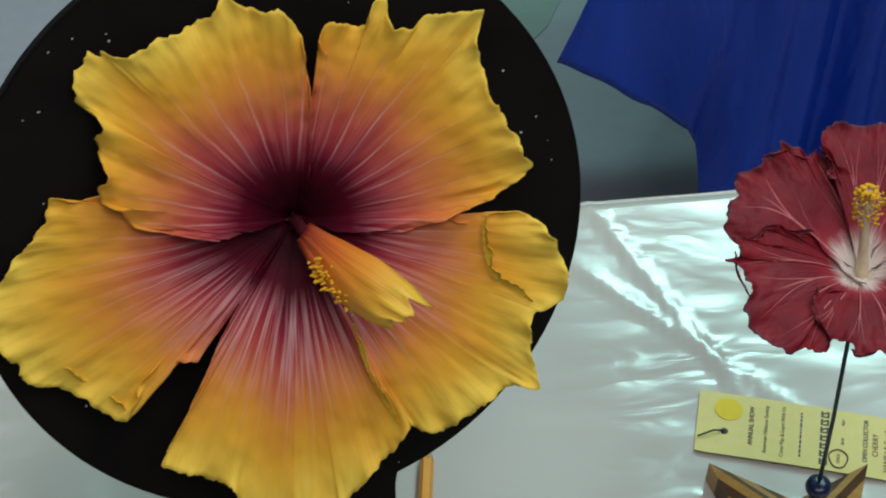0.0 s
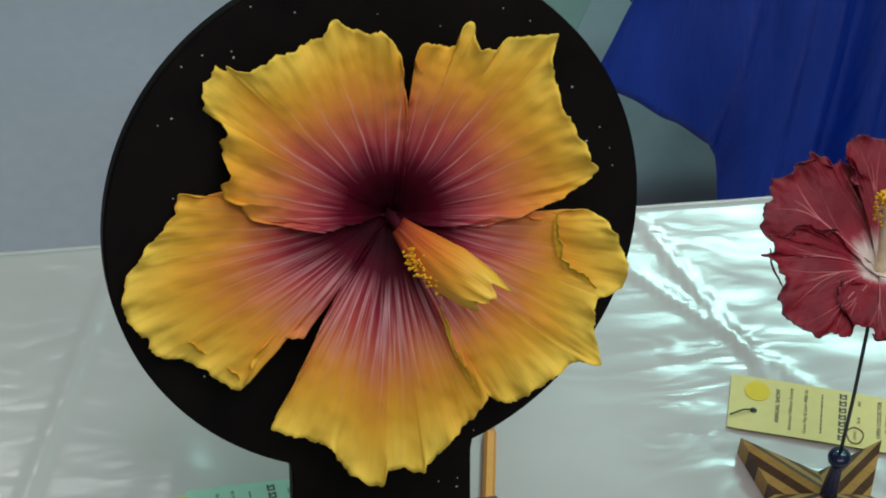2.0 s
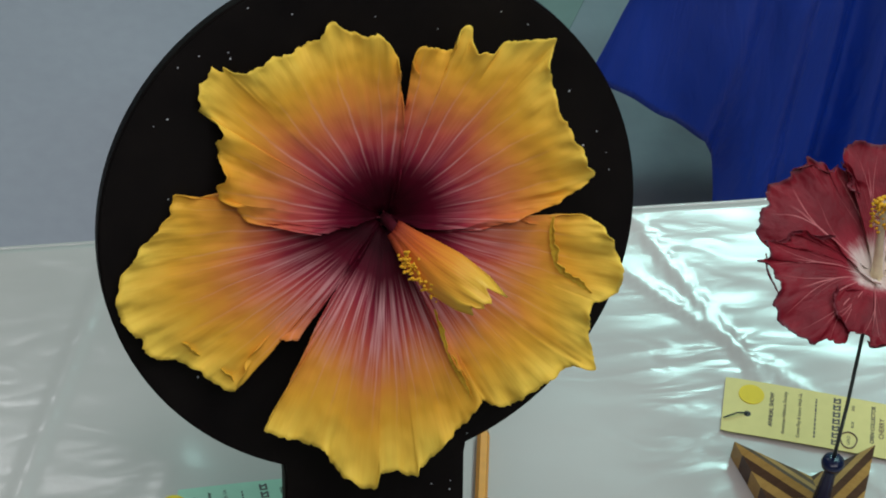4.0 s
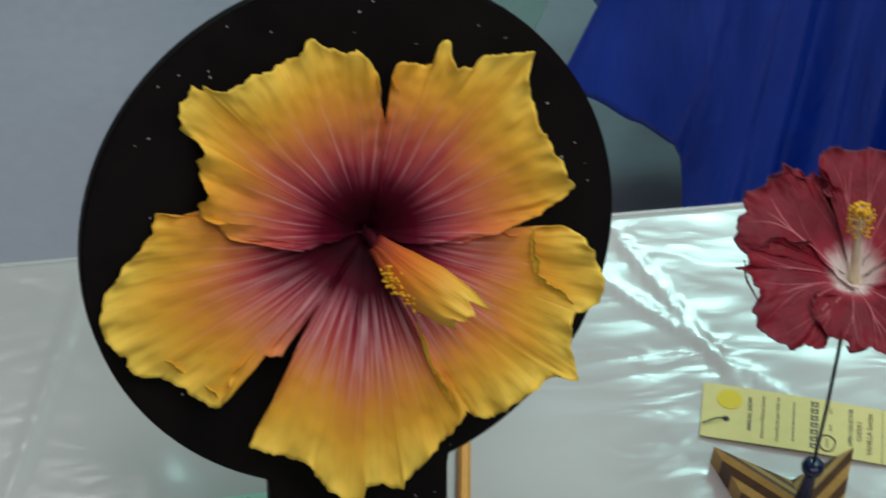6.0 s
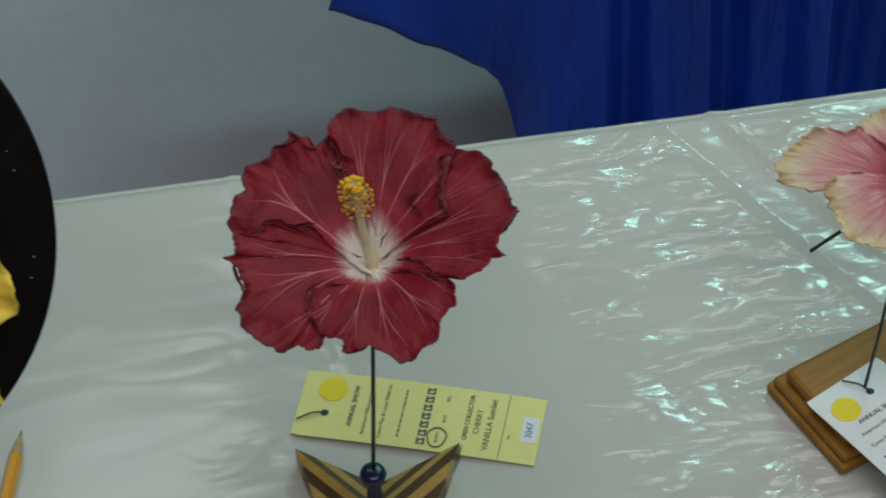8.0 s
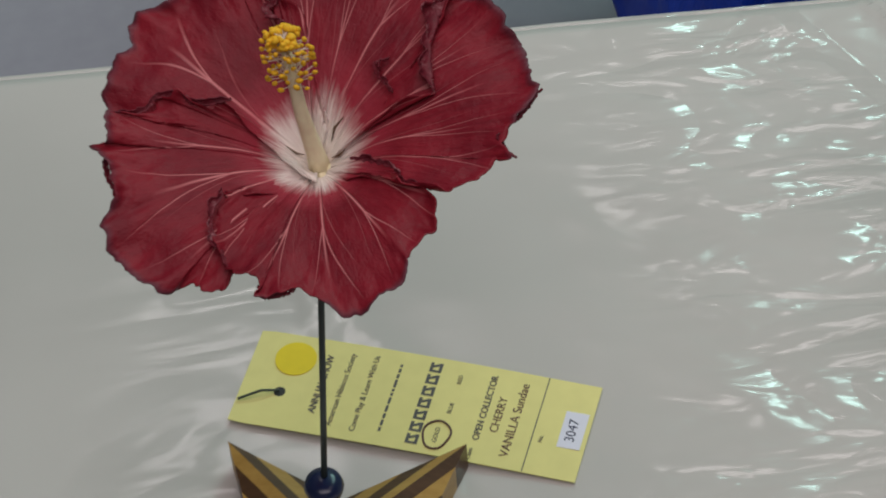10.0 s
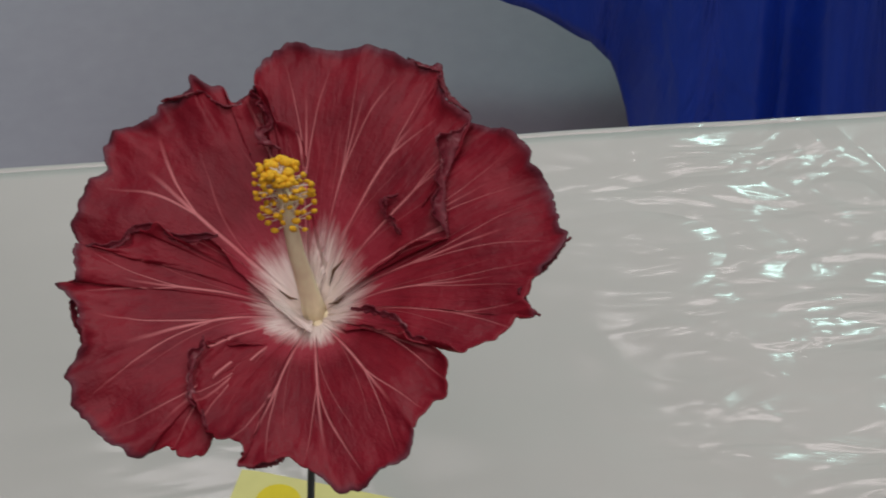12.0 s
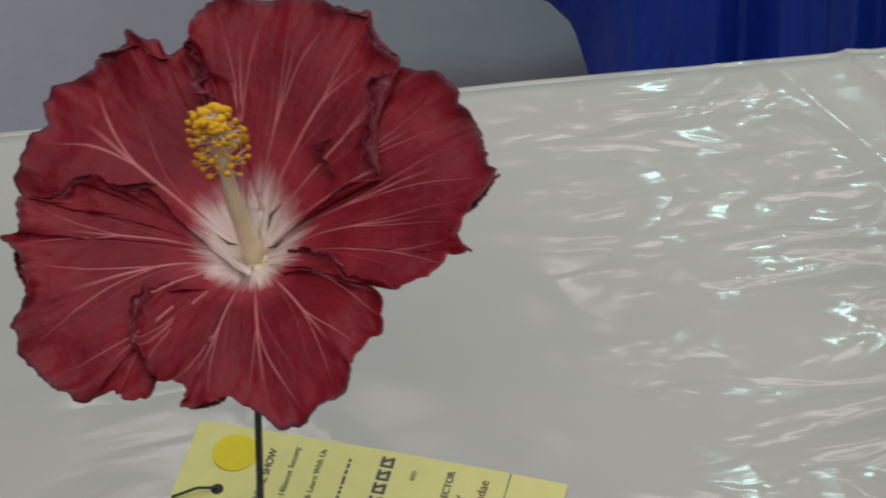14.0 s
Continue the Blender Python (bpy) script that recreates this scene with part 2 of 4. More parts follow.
def film_material():
    """White table paper under clear crinkled plastic: the plastic is the coat."""
    m = Nodes("plastic_covered_paper")
    v = m.coords("Object")
    base = m.ramp(m.noise(v, 6, 3), [(0.3, (0.475, 0.455, 0.43)), (0.7, (0.53, 0.51, 0.485))])
    warp = m.coords("Object", (0.52, 1.35, 1), (0, 0, 0.28))
    big = m.noise(warp, 14, 1.5, 0.4, 1.4)
    ridge = m.math("ABSOLUTE", m.math("SUBTRACT", big, 0.5))
    small = m.noise(warp, 38, 1.6, 0.45, 1.1)
    h = m.math("ADD", m.math("MULTIPLY", ridge, 1.5), m.math("MULTIPLY", small, 0.72))
    patch = m.ramp(m.noise(m.coords("Object", (1, 1, 1), (0, 0, 0), (0.35, 0.1, 0)), 4.0, 2), [(0.38, 0.45), (0.58, 1.0)])
    sp = m.add("ShaderNodeSeparateXYZ")
    m.link(v, sp.inputs[0])
    tight = m.ramp(m.math("ADD", m.math("MULTIPLY", sp.outputs[0], 1.0), 0.5), [(0.05, 0.05), (0.11, 0.04), (0.20, 0.012), (0.37, 0.012), (0.43, 0.09), (0.47, 0.09), (0.52, 0.03), (0.56, 0.05), (0.63, 0.6), (0.70, 1.0)], True)
    h = m.math("MULTIPLY", m.math("MULTIPLY", h, patch), tight)
    # a sharp fold across the sheet, with the film drawn flat beside it
    d = m.math("ADD", m.math("MULTIPLY", sp.outputs[0], 0.864), m.math("SUBTRACT", m.math("MULTIPLY", sp.outputs[1], 0.504), 0.3024))
    flat = m.ramp(m.math("ADD", m.math("MULTIPLY", d, 5.0), 0.5), [(0.33, 1.0), (0.38, 0.22), (0.50, 0.22), (0.55, 0.8)])
    fold = m.ramp(m.math("MULTIPLY", m.math("ABSOLUTE", d), 100.0), [(0.0, 0.30), (0.25, 0.0)])
    h = m.math("ADD", m.math("MULTIPLY", h, flat), fold)
    n = m.bump(h, 1.0, 0.0165)
    m.done(base, 0.6, 0, None, Specular_IOR_Level=0.1, Coat_Weight=1.0, Coat_Roughness=0.19, Coat_IOR=1.5)
    m.link(n, m.bsdf.inputs["Coat Normal"])
    return m.mat


def glitter_black():
    m = Nodes("black_lacquer")
    k = m.noise(m.coords("Object"), 25, 3)
    return m.done(m.ramp(k, [(0.3, (0.004, 0.003, 0.003)), (0.7, (0.009, 0.007, 0.006))]), 0.6, 0, m.bump(m.noise(m.coords("Object"), 700, 2), 0.3, 0.0003), Specular_IOR_Level=0.12)


def concrete():
    m = Nodes("grey_painted_concrete")
    v = m.coords("Object")
    a, b = m.noise(v, 2.2, 4), m.noise(v, 60, 4)
    k = m.math("ADD", m.math("MULTIPLY", a, 0.7), m.math("MULTIPLY", b, 0.3))
    return m.done(m.ramp(k, [(0.3, (0.285, 0.27, 0.315)), (0.7, (0.35, 0.335, 0.38))]), 0.5, 0, m.bump(b, 0.1, 0.001), Specular_IOR_Level=0.2)


def blue_plastic():
    m = Nodes("royal_blue_plastic_film")
    v = m.coords("Object", (1, 1, 0.25))
    a = m.noise(v, 14, 3)
    return m.done(m.ramp(a, [(0.3, (0.005, 0.034, 0.32)), (0.7, (0.010, 0.062, 0.52))]), 0.30, 0, m.bump(m.noise(v, 22, 4, 0.55, 0.8), 0.7, 0.012), Coat_Weight=0.4, Coat_Roughness=0.22, Specular_IOR_Level=0.4)


FILM, BLACK, FLOOR, BLUE = film_material(), glitter_black(), concrete(), blue_plastic()
GOLD = petal_yellow()
RED = petal_veined("crimson_petal", (0.228, 0.010, 0.021), (0.125, 0.005, 0.013), (0.95, 0.84, 0.78), (0.74, 0.24, 0.25), (0.105, 0.030, 0.045), 0.11, 5.0, 0.90)
PINK = petal_pink()
POLLEN = speckled("yellow_pollen", (0.95, 0.47, 0.016), 0.7, 900, 0.25, 0.4)
COLUMN = speckled("cream_column", (0.98, 0.85, 0.56), 0.5, 300, 0.12, 0.2)
FILAMENT = speckled("pale_filament", (0.75, 0.62, 0.50), 0.5, 300, 0.1)
WIRE = speckled("dark_green_wire", (0.030, 0.042, 0.036), 0.45, 200, 0.2, 0.1)
NAVY = speckled("navy_plastic", (0.008, 0.014, 0.055), 0.25, 120, 0.2, 0.1)
STRIP_LIGHT = wood("pale_yellow_wood", (0.36, 0.19, 0.045), (0.52, 0.31, 0.085), 60, 0.42, 0.2)
STRIP_DARK = wood("walnut_wood", (0.055, 0.025, 0.012), (0.11, 0.052, 0.025), 60, 0.42, 0.2)
OAK = wood("amber_oak", (0.22, 0.095, 0.014), (0.37, 0.170, 0.030), 45, 0.5, 0.06)
PINE = wood("varnished_pine", (0.33, 0.18, 0.07), (0.47, 0.27, 0.12), 40, 0.45, 0.2)
PINE_TOP = wood("brown_stained_pine", (0.13, 0.070, 0.035), (0.19, 0.105, 0.055), 40, 0.5, 0.1)
CARD_YELLOW = speckled("yellow_card", (0.74, 0.68, 0.26), 0.7, 150, 0.05, 0.1)
CARD_GREEN = speckled("mint_green_card", (0.36, 0.62, 0.48), 0.7, 150, 0.05, 0.1)
CARD_WHITE = speckled("white_card", (0.74, 0.72, 0.74), 0.6, 150, 0.04, 0.1)
DOT = speckled("yellow_sticker", (0.78, 0.60, 0.01), 0.6, 200, 0.06, 0.1)
INK = speckled("black_print", (0.09, 0.09, 0.085), 0.7, 300, 0.2)
PEN = speckled("pen_ink", (0.10, 0.045, 0.04), 0.6, 300, 0.2)
STICKER = speckled("pale_lilac_sticker", (0.70, 0.70, 0.80), 0.6, 200, 0.05)
PENCIL_PAINT = speckled("orange_pencil_paint", (0.84, 0.34, 0.018), 0.32, 120, 0.1, 0.1)
PENCIL_WOOD = wood("bare_cedar", (0.40, 0.24, 0.12), (0.55, 0.36, 0.2), 200, 0.6, 0.0)
GRAPHITE = speckled("graphite", (0.03, 0.03, 0.03), 0.4, 300, 0.2)
GREY_BOARD = speckled("grey_board", (0.17, 0.18, 0.17), 0.6, 60, 0.1)
WHITE_WALL = speckled("off_white_wall", (0.62, 0.61, 0.58), 0.8, 6, 0.06)
GREEN_FLOOR = speckled("green_painted_floor", (0.19, 0.225, 0.21), 0.5, 30, 0.12, 0.1)
STEEL = speckled("grey_steel", (0.25, 0.25, 0.26), 0.35, 60, 0.1, 0.05, 0.8)
GLITTER = speckled("silver_glitter", (0.75, 0.78, 0.82), 0.35, 300, 0.1, 0.0, 0.5)
DARK = speckled("dark_rubber", (0.02, 0.02, 0.02), 0.6, 60, 0.2)


# ---- mesh helpers ----
def obj(name, bm, mat, parent=None, label="", smooth=False):
    me = bpy.data.meshes.new(name)
    bm.to_mesh(me)
    bm.free()
    if smooth:
        me.shade_smooth()
    for x in mat if isinstance(mat, (list, tuple)) else (mat,):
        me.materials.append(x)
    ob = new(name, me)
    if parent:
        ob.parent = parent
    if label:
        ob["label"] = label
    return ob


def part(name, bm, mat, parent, label="", smooth=False):
    return obj(name, bm, mat, parent, label, smooth)


def thing(name, m, label, category, group=""):
    ob = new(name)
    ob.empty_display_size = 0.02
    ob.matrix_world = m
    return tagged(ob, label, category, group)


def box(x0, x1, y0, y1, z0, z1, bevel=0.0, bm=None):
    bm = bm or bmesh.new()
    geo = bmesh.ops.create_cube(bm, size=1, matrix=Matrix.Translation(((x0 + x1) / 2, (y0 + y1) / 2, (z0 + z1) / 2)) @ Matrix.Diagonal((x1 - x0, y1 - y0, z1 - z0, 1)))
    if bevel:
        edges = {e for v in geo["verts"] for e in v.link_edges}
        bmesh.ops.bevel(bm, geom=list(edges), offset=bevel, segments=2, affect="EDGES", profile=0.5)
    return bm


def lathe(profile, seg=24, bm=None):
    """Rings of (radius, z) turned round z, closed at both ends."""
    bm = bm or bmesh.new()
    rings = [[bm.verts.new((r * math.cos(2 * math.pi * k / seg), r * math.sin(2 * math.pi * k / seg), z)) for k in range(seg)] for r, z in profile]
    for a, b in zip(rings, rings[1:]):
        for k in range(seg):
            bm.faces.new((a[k], a[(k + 1) % seg], b[(k + 1) % seg], b[k]))
    bm.faces.new(rings[0][::-1]), bm.faces.new(rings[-1])
    return bm


def tube(points, radius, seg=10, bm=None, taper=None):
    bm = bm or bmesh.new()
    points = [Vector(p) for p in points]
    rings = []
    for i, p in enumerate(points):
        way = (points[min(i + 1, len(points) - 1)] - points[max(i - 1, 0)]).normalized()
        a = way.orthogonal().normalized() if i == 0 else (a - way * a.dot(way)).normalized()
        b = way.cross(a)
        r = taper[i] if taper else radius
        rings.append([bm.verts.new(p + r * (a * math.cos(2 * math.pi * k / seg) + b * math.sin(2 * math.pi * k / seg))) for k in range(seg)])
    for a_, b_ in zip(rings, rings[1:]):
        for k in range(seg):
            bm.faces.new((a_[k], a_[(k + 1) % seg], b_[(k + 1) % seg], b_[k]))
    bm.faces.new(rings[0][::-1]), bm.faces.new(rings[-1])
    return bm


def slab(outline, z0, z1, bm=None):
    """A flat plate with the given outline."""
    bm = bm or bmesh.new()
    low, top = [bm.verts.new((x, y, z0)) for x, y in outline], [bm.verts.new((x, y, z1)) for x, y in outline]
    bm.faces.new(low[::-1]), bm.faces.new(top)
    for k in range(len(outline)):
        j = (k + 1) % len(outline)
        bm.faces.new((low[k], low[j], top[j], top[k]))
    bmesh.ops.recalc_face_normals(bm, faces=bm.faces)
    return bm


def disc(cx, cy, rx, ry, z0, z1, seg=32, bm=None):
    return slab([(cx + rx * math.cos(2 * math.pi * k / seg), cy + ry * math.sin(2 * math.pi * k / seg)) for k in range(seg)], z0, z1, bm)


def lettering(words, size, m, mat, parent, bold=0.0):
    """Words in the built-in font, as a thin mesh, centred on the pose m."""
    c = bpy.data.curves.new("lettering", "FONT")
    c.body, c.size, c.align_x, c.align_y, c.extrude, c.offset = words, size, "CENTER", "CENTER", 0.00004, bold
    tmp = new("lettering", c)
    bpy.context.view_layer.update()
    me = bpy.data.meshes.new_from_object(tmp.evaluated_get(bpy.context.evaluated_depsgraph_get()))
    bpy.data.objects.remove(tmp)
    me.materials.clear()
    me.materials.append(mat)
    ob = new("lettering", me)
    ob.parent = parent
    ob.matrix_local = m
    return ob


def curve_through(pts, n):
    """n points spread evenly along a smooth curve through pts."""
    p = np.array(pts, float)
    q = np.vstack([2 * p[0] - p[1], p, 2 * p[-1] - p[-2]])
    out = []
    for i in range(1, len(q) - 2):
        for s in np.linspace(0, 1, 16, endpoint=False):
            a, b, c, d = q[i - 1], q[i], q[i + 1], q[i + 2]
            out.append(0.5 * (2 * b + (c - a) * s + (2 * a - 5 * b + 4 * c - d) * s**2 + (3 * b - a - 3 * c + d) * s**3))
    out = np.array(out + [p[-1]])
    run = np.r_[0, np.cumsum(np.hypot(*np.diff(out, axis=0).T))]
    at = np.linspace(0, run[-1], n)
    return np.stack([np.interp(at, run, out[:, 0]), np.interp(at, run, out[:, 1])], 1)


def petal(parent, outline, mat, seed, level=0.0, cup=0.8, reach=10.0, wave=0.25, frill=0.06, rib=0.05, rimz=0.0, curl=0.15, sides=(0.0, 0.0), relief=1.0, bowl=0.0, cols=240, rows=34):
    """One petal, in centimetres, fanned from the throat to its frilled rim. level: how far it lies over its neighbours; rimz: the rim's height; bowl: the depth of the funnel."""
    soft_, hard = curve_through(outline, cols), np.array(outline, float)
    run = np.r_[0, np.cumsum(np.hypot(*np.diff(hard, axis=0).T))]
    at = np.linspace(0, run[-1], cols)
    hard = np.stack([np.interp(at, run, hard[:, 0]), np.interp(at, run, hard[:, 1])], 1)
    rim = 0.6 * soft_ + 0.4 * hard
    bm = bmesh.new()
    uv = bm.loops.layers.uv.new("UVMap")
    grid = []
    turn = np.unwrap(np.arctan2(rim[:, 1], rim[:, 0]))
    turn = (turn - turn.min()) / (turn.max() - turn.min())
    far = float(np.hypot(rim[:, 0], rim[:, 1]).max())
    for j in range(rows + 1):
        v = 0.03 + 0.97 * (j / rows) ** 0.8
        row = []
        for i, (x, y) in enumerate(rim):
            u = i / (cols - 1)
            s = at[i]
            inner = min(1.0, 5 * u, 5 * (1 - u))
            fr = frill * (noise.noise((s * 2.1, seed * 5.0, 0.3)) + 0.6 * noise.noise((s * 5.3, seed * 3.0, 8.3))) * v**6 * inner
            k = v * (1 + fr / max(1.0, math.hypot(x, y)) * 3)
            px, py = k * x, k * y
            r = math.hypot(px, py) / reach
            z = -cup * math.exp(-((r / 0.20) ** 2)) - bowl * max(0.0, 1 - r / 0.8) ** 1.5 + level * min(1.0, r * 3.2) + rimz * v * v
            z += wave * v**3 * (noise.noise((s * 0.28, v * 1.5, seed * 2.0)) + 0.6 * noise.noise((s * 0.8, v * 2.0, seed * 7.0)) * v**2)
            z += wave * (0.26 * noise.noise((s * 1.2, v * 5.0, seed * 9.0)) + 0.22 * noise.noise((s * 2.6, v * 9, seed * 4.0))) * v**7
            c = max(0.0, (v - 0.90) / 0.10)
            roll_ = max(-0.3, 0.35 + 1.6 * noise.noise((s * 0.9, 0.0, seed * 6.0)))
            z += curl * roll_ * c * c * inner
            px, py = px * (1 - 0.018 * max(0, roll_) * c**3 * inner), py * (1 - 0.018 * max(0, roll_) * c**3 * inner)
            for lift, near in ((sides[0], max(0.0, 1 - u / 0.22)), (sides[1], max(0.0, 1 - (1 - u) / 0.22))):
                body_ = min(1.0, max(0.0, (v - 0.12) / 0.35))
                z += lift * near**1.5 * body_ * (1.0 + 0.8 * noise.noise((v * 5.5, near * 1.5, seed * 8.0)))
                z += 0.45 * abs(lift) * near**3 * body_ * noise.noise((v * 13, near, seed * 3.0))
            z += rib * math.sin(u * 46 + 3.5 * noise.noise((u * 6, v, seed))) * min(1, v * 1.3) * (1 - 0.5 * v)
            z += relief * v * (0.16 * noise.noise((px * 0.55, py * 0.55, seed * 4.0)) + 0.07 * noise.noise((px * 1.6, py * 1.6, seed * 4.0)) + 0.035 * noise.noise((px * 3.4, py * 3.4, seed * 4.0)) * v * v)
            row.append((bm.verts.new((px / 100, py / 100, z / 100)), float(turn[i]), min(v, 1.12 * math.hypot(px, py) / far)))
        grid.append(row)
    for a, b in zip(grid, grid[1:]):
        for k in range(cols - 1):
            quad = (a[k], a[k + 1], b[k + 1], b[k])
            f = bm.faces.new([q[0] for q in quad])
            f.smooth = True
            for lp, q in zip(f.loops, quad):
                lp[uv].uv = q[1:]
    if sum(f.normal.z for f in bm.faces if f.normal_update() is None) < 0:
        bmesh.ops.reverse_faces(bm, faces=bm.faces)
    ob = part("petal", bm, mat, parent)
    so = ob.modifiers.new("thickness", "SOLIDIFY")
    so.thickness, so.offset = 0.0004, -1
    return ob


HEAD = bpy.data.meshes.new("anther")
_b = bmesh.new()
bmesh.ops.create_icosphere(_b, subdivisions=2, radius=1.0, matrix=Matrix.Diagonal((1.25, 0.85, 0.8, 1)))
for _v in _b.verts:
    _v.co *= 1 + 0.18 * noise.noise(_v.co * 2.3)
_b.to_mesh(HEAD)
_b.free()
HEAD.shade_smooth()
HEAD.materials.append(POLLEN)


def pollen_head(parent, place, size, rng):
    ob = new("anther", HEAD)
    ob.parent = parent
    ob.matrix_local = Matrix.Translation(place) @ Euler((rng.random() * 6, rng.random() * 6, 0)).to_matrix().to_4x4() @ Matrix.Diagonal((size, size, size, 1))


def anthers(parent, start, end, count, spread, size, seed, lo=0.45):
    """A crowd of pollen heads on short filaments round the upper part of a column."""
    rng = random.Random(seed)
    a, b = Vector(start), Vector(end)
    way = (b - a).normalized()
    s = way.orthogonal().normalized()
    t = way.cross(s)
    stalks = bmesh.new()
    for k in range(count):
        f = lo + (1 - lo) * (k + rng.random()) / count
        p = a.lerp(b, f)
        th = rng.random() * 2 * math.pi
        out = s * math.cos(th) + t * math.sin(th)
        top = p + out * spread * (0.75 + 0.45 * rng.random()) * (0.8 if f > 0.93 else 1) + way * spread * (0.15 + 0.5 * rng.random())
        tube([p, p.lerp(top, 0.5) + way * spread * 0.06, top], 0.00018, 5, stalks)
        pollen_head(parent, top, size * (0.8 + 0.4 * rng.random()), rng)
    part("filament_tuft", stalks, FILAMENT, parent, "thin pale filaments")["kind"] = "stuff"


def plane_pose(origin, right, up):
    x, y = Vector(right).normalized(), Vector(up)
    y = (y - x * y.dot(x)).normalized()
    z = x.cross(y)
    m = Matrix((x, y, z)).transposed().to_4x4()
    m.translation = origin
    return m


# ---- the hall ----
def setting(name, bm, mat, label):
    return tagged(obj(name, bm, mat), label, kind="structure")


setting("floor", box(-6, 6, -6, 7, -0.1, 0), FLOOR, "bluish grey painted concrete hall floor")
setting("ceiling", box(-6, 6, -6, 7, 5.2, 5.3), WHITE_WALL, "off-white hall ceiling")
setting("wall_north", box(-6, 6, 7, 7.15, 0, 5.2), WHITE_WALL, "off-white hall wall")
setting("wall_south", box(-6, 6, -6.15, -6, 0, 5.2), WHITE_WALL, "off-white hall wall")
setting("wall_west", box(-6.15, -6, -6, 7, 0, 5.2), WHITE_WALL, "off-white hall wall")
setting("wall_east", box(6, 6.15, -6, 7, 0, 5.2), WHITE_WALL, "off-white hall wall")
setting("floor_marking", slab([(-0.085, 1.265), (0.13, 1.150), (0.22, 1.240), (1.2, 2.9), (0.6, 3.3)], 0.0, 0.0012), GREEN_FLOOR, "dull green painted area of the hall floor")


# ---- the exhibition table ----
def exhibition_table():
    T = thing("exhibition_table", pose(0, 0, 0), "narrow white folding table covered with paper and clear plastic", "table")
    part("tabletop", box(-1.05, 0.78, -0.200, 0.2400, 0.715, 0.742, 0.006), WHITE_WALL, T)
    for x in (-0.9, 0.62):
        part("leg_frame", tube([(x, -0.17, 0.0), (x, -0.17, 0.70), (x, 0.21, 0.70), (x, 0.21, 0.0)], 0.013, 12), STEEL, T, "grey steel folding leg frame")
    return T


def creased(x, y):
    """Height of the plastic, in metres, with its folds and soft billows."""
    h = 0.0011 * noise.noise((x * 9, y * 14, 0.0)) * min(1.0, max(0.3, (x + 0.14) / 0.2)) + 0.0005 * noise.noise((x * 26, y * 45, 3.0)) * min(1.0, max(0.2, (x + 0.12) / 0.2))
    loose = 0.25 + 0.75 * min(1.0, max(0.0, (x + 0.12) / 0.2))
    w = (0.5 + 0.5 * noise.noise((x * 5 + 1, y * 5, 7.0))) * loose
    h += 0.0012 * w * (0.5 - abs(noise.noise((x * 22 + 2 * noise.noise((x * 9, y * 9, 1.0)), y * 48, 5.0))))
    for ax, ay, bx, by, high, wide in FOLDS:
        dx, dy = bx - ax, by - ay
        length = math.hypot(dx, dy)
        s = ((x - ax) * dx + (y - ay) * dy) / length**2
        if -0.05 < s < 1.05:
            d = ((x - ax) * dy - (y - ay) * dx) / length
            h += high * math.exp(-((d / wide) ** 2)) * min(1, (s + 0.05) * 8, (1.05 - s) * 8)
    return h


FOLDS = [(-0.071, 0.250, -0.020, 0.090, 0.0016, 0.0022), (0.208, 0.250, 0.282, 0.120, 0.0030, 0.0026),
         (0.010, 0.030, 0.060, -0.05, 0.0009, 0.003), (-0.40, 0.24, -0.52, -0.06, 0.0014, 0.004), (-0.09, 0.20, 0.02, 0.06, 0.0010, 0.004), (0.3, 0.03, 0.46, 0.2, 0.0012, 0.003),
         (-0.445, -0.08, -0.385, 0.08, 0.0020, 0.030), (-0.400, 0.00, -0.380, 0.10, 0.0010, 0.016)]


def plastic_cover():
    C = thing("table_cover", pose(0, 0, 0), "white paper table cover under crinkled shiny clear plastic", "table cover")
    xs, ys = np.arange(-1.06, 0.7901, 0.0045), np.linspace(-0.2035, 0.2460, 102)
    base = 0.7490

    def cloth(name, rows_, label):
        bm = bmesh.new()
        grid = [[bm.verts.new(p) for p in row] for row in rows_]
        for a, b in zip(grid, grid[1:]):
            for k in range(len(a) - 1):
                bm.faces.new((a[k], a[k + 1], b[k + 1], b[k]))
        bmesh.ops.recalc_face_normals(bm, faces=bm.faces)
        ob = part(name, bm, FILM, C, label, True)
        so = ob.modifiers.new("thickness", "SOLIDIFY")
        so.thickness, so.offset = 0.0012, 0

    sheet = [[(x, y, base + creased(x, y)) for x in xs] for y in ys]
    cloth("sheet", sheet, "crinkled shiny clear plastic over white paper")
    for sign, edge, name in ((1, sheet[-1], "back_flap"), (-1, sheet[0], "front_flap")):
        rows_ = [edge]
        for k in range(1, 9):
            turn = min(1, k / 3) * math.pi / 2
            dy, dz = 0.006 * math.sin(turn), 0.006 * (1 - math.cos(turn)) + max(0, k - 3) * 0.03
            rows_.append([(x, y + sign * (dy + 0.003 * noise.noise((x * 12, k * 0.4, sign)) * (k > 2)), z - dz) for x, y, z in edge])
        cloth(name, rows_[::sign], "plastic hanging down over the table edge")


exhibition_table()
plastic_cover()
TOP = 0.7500


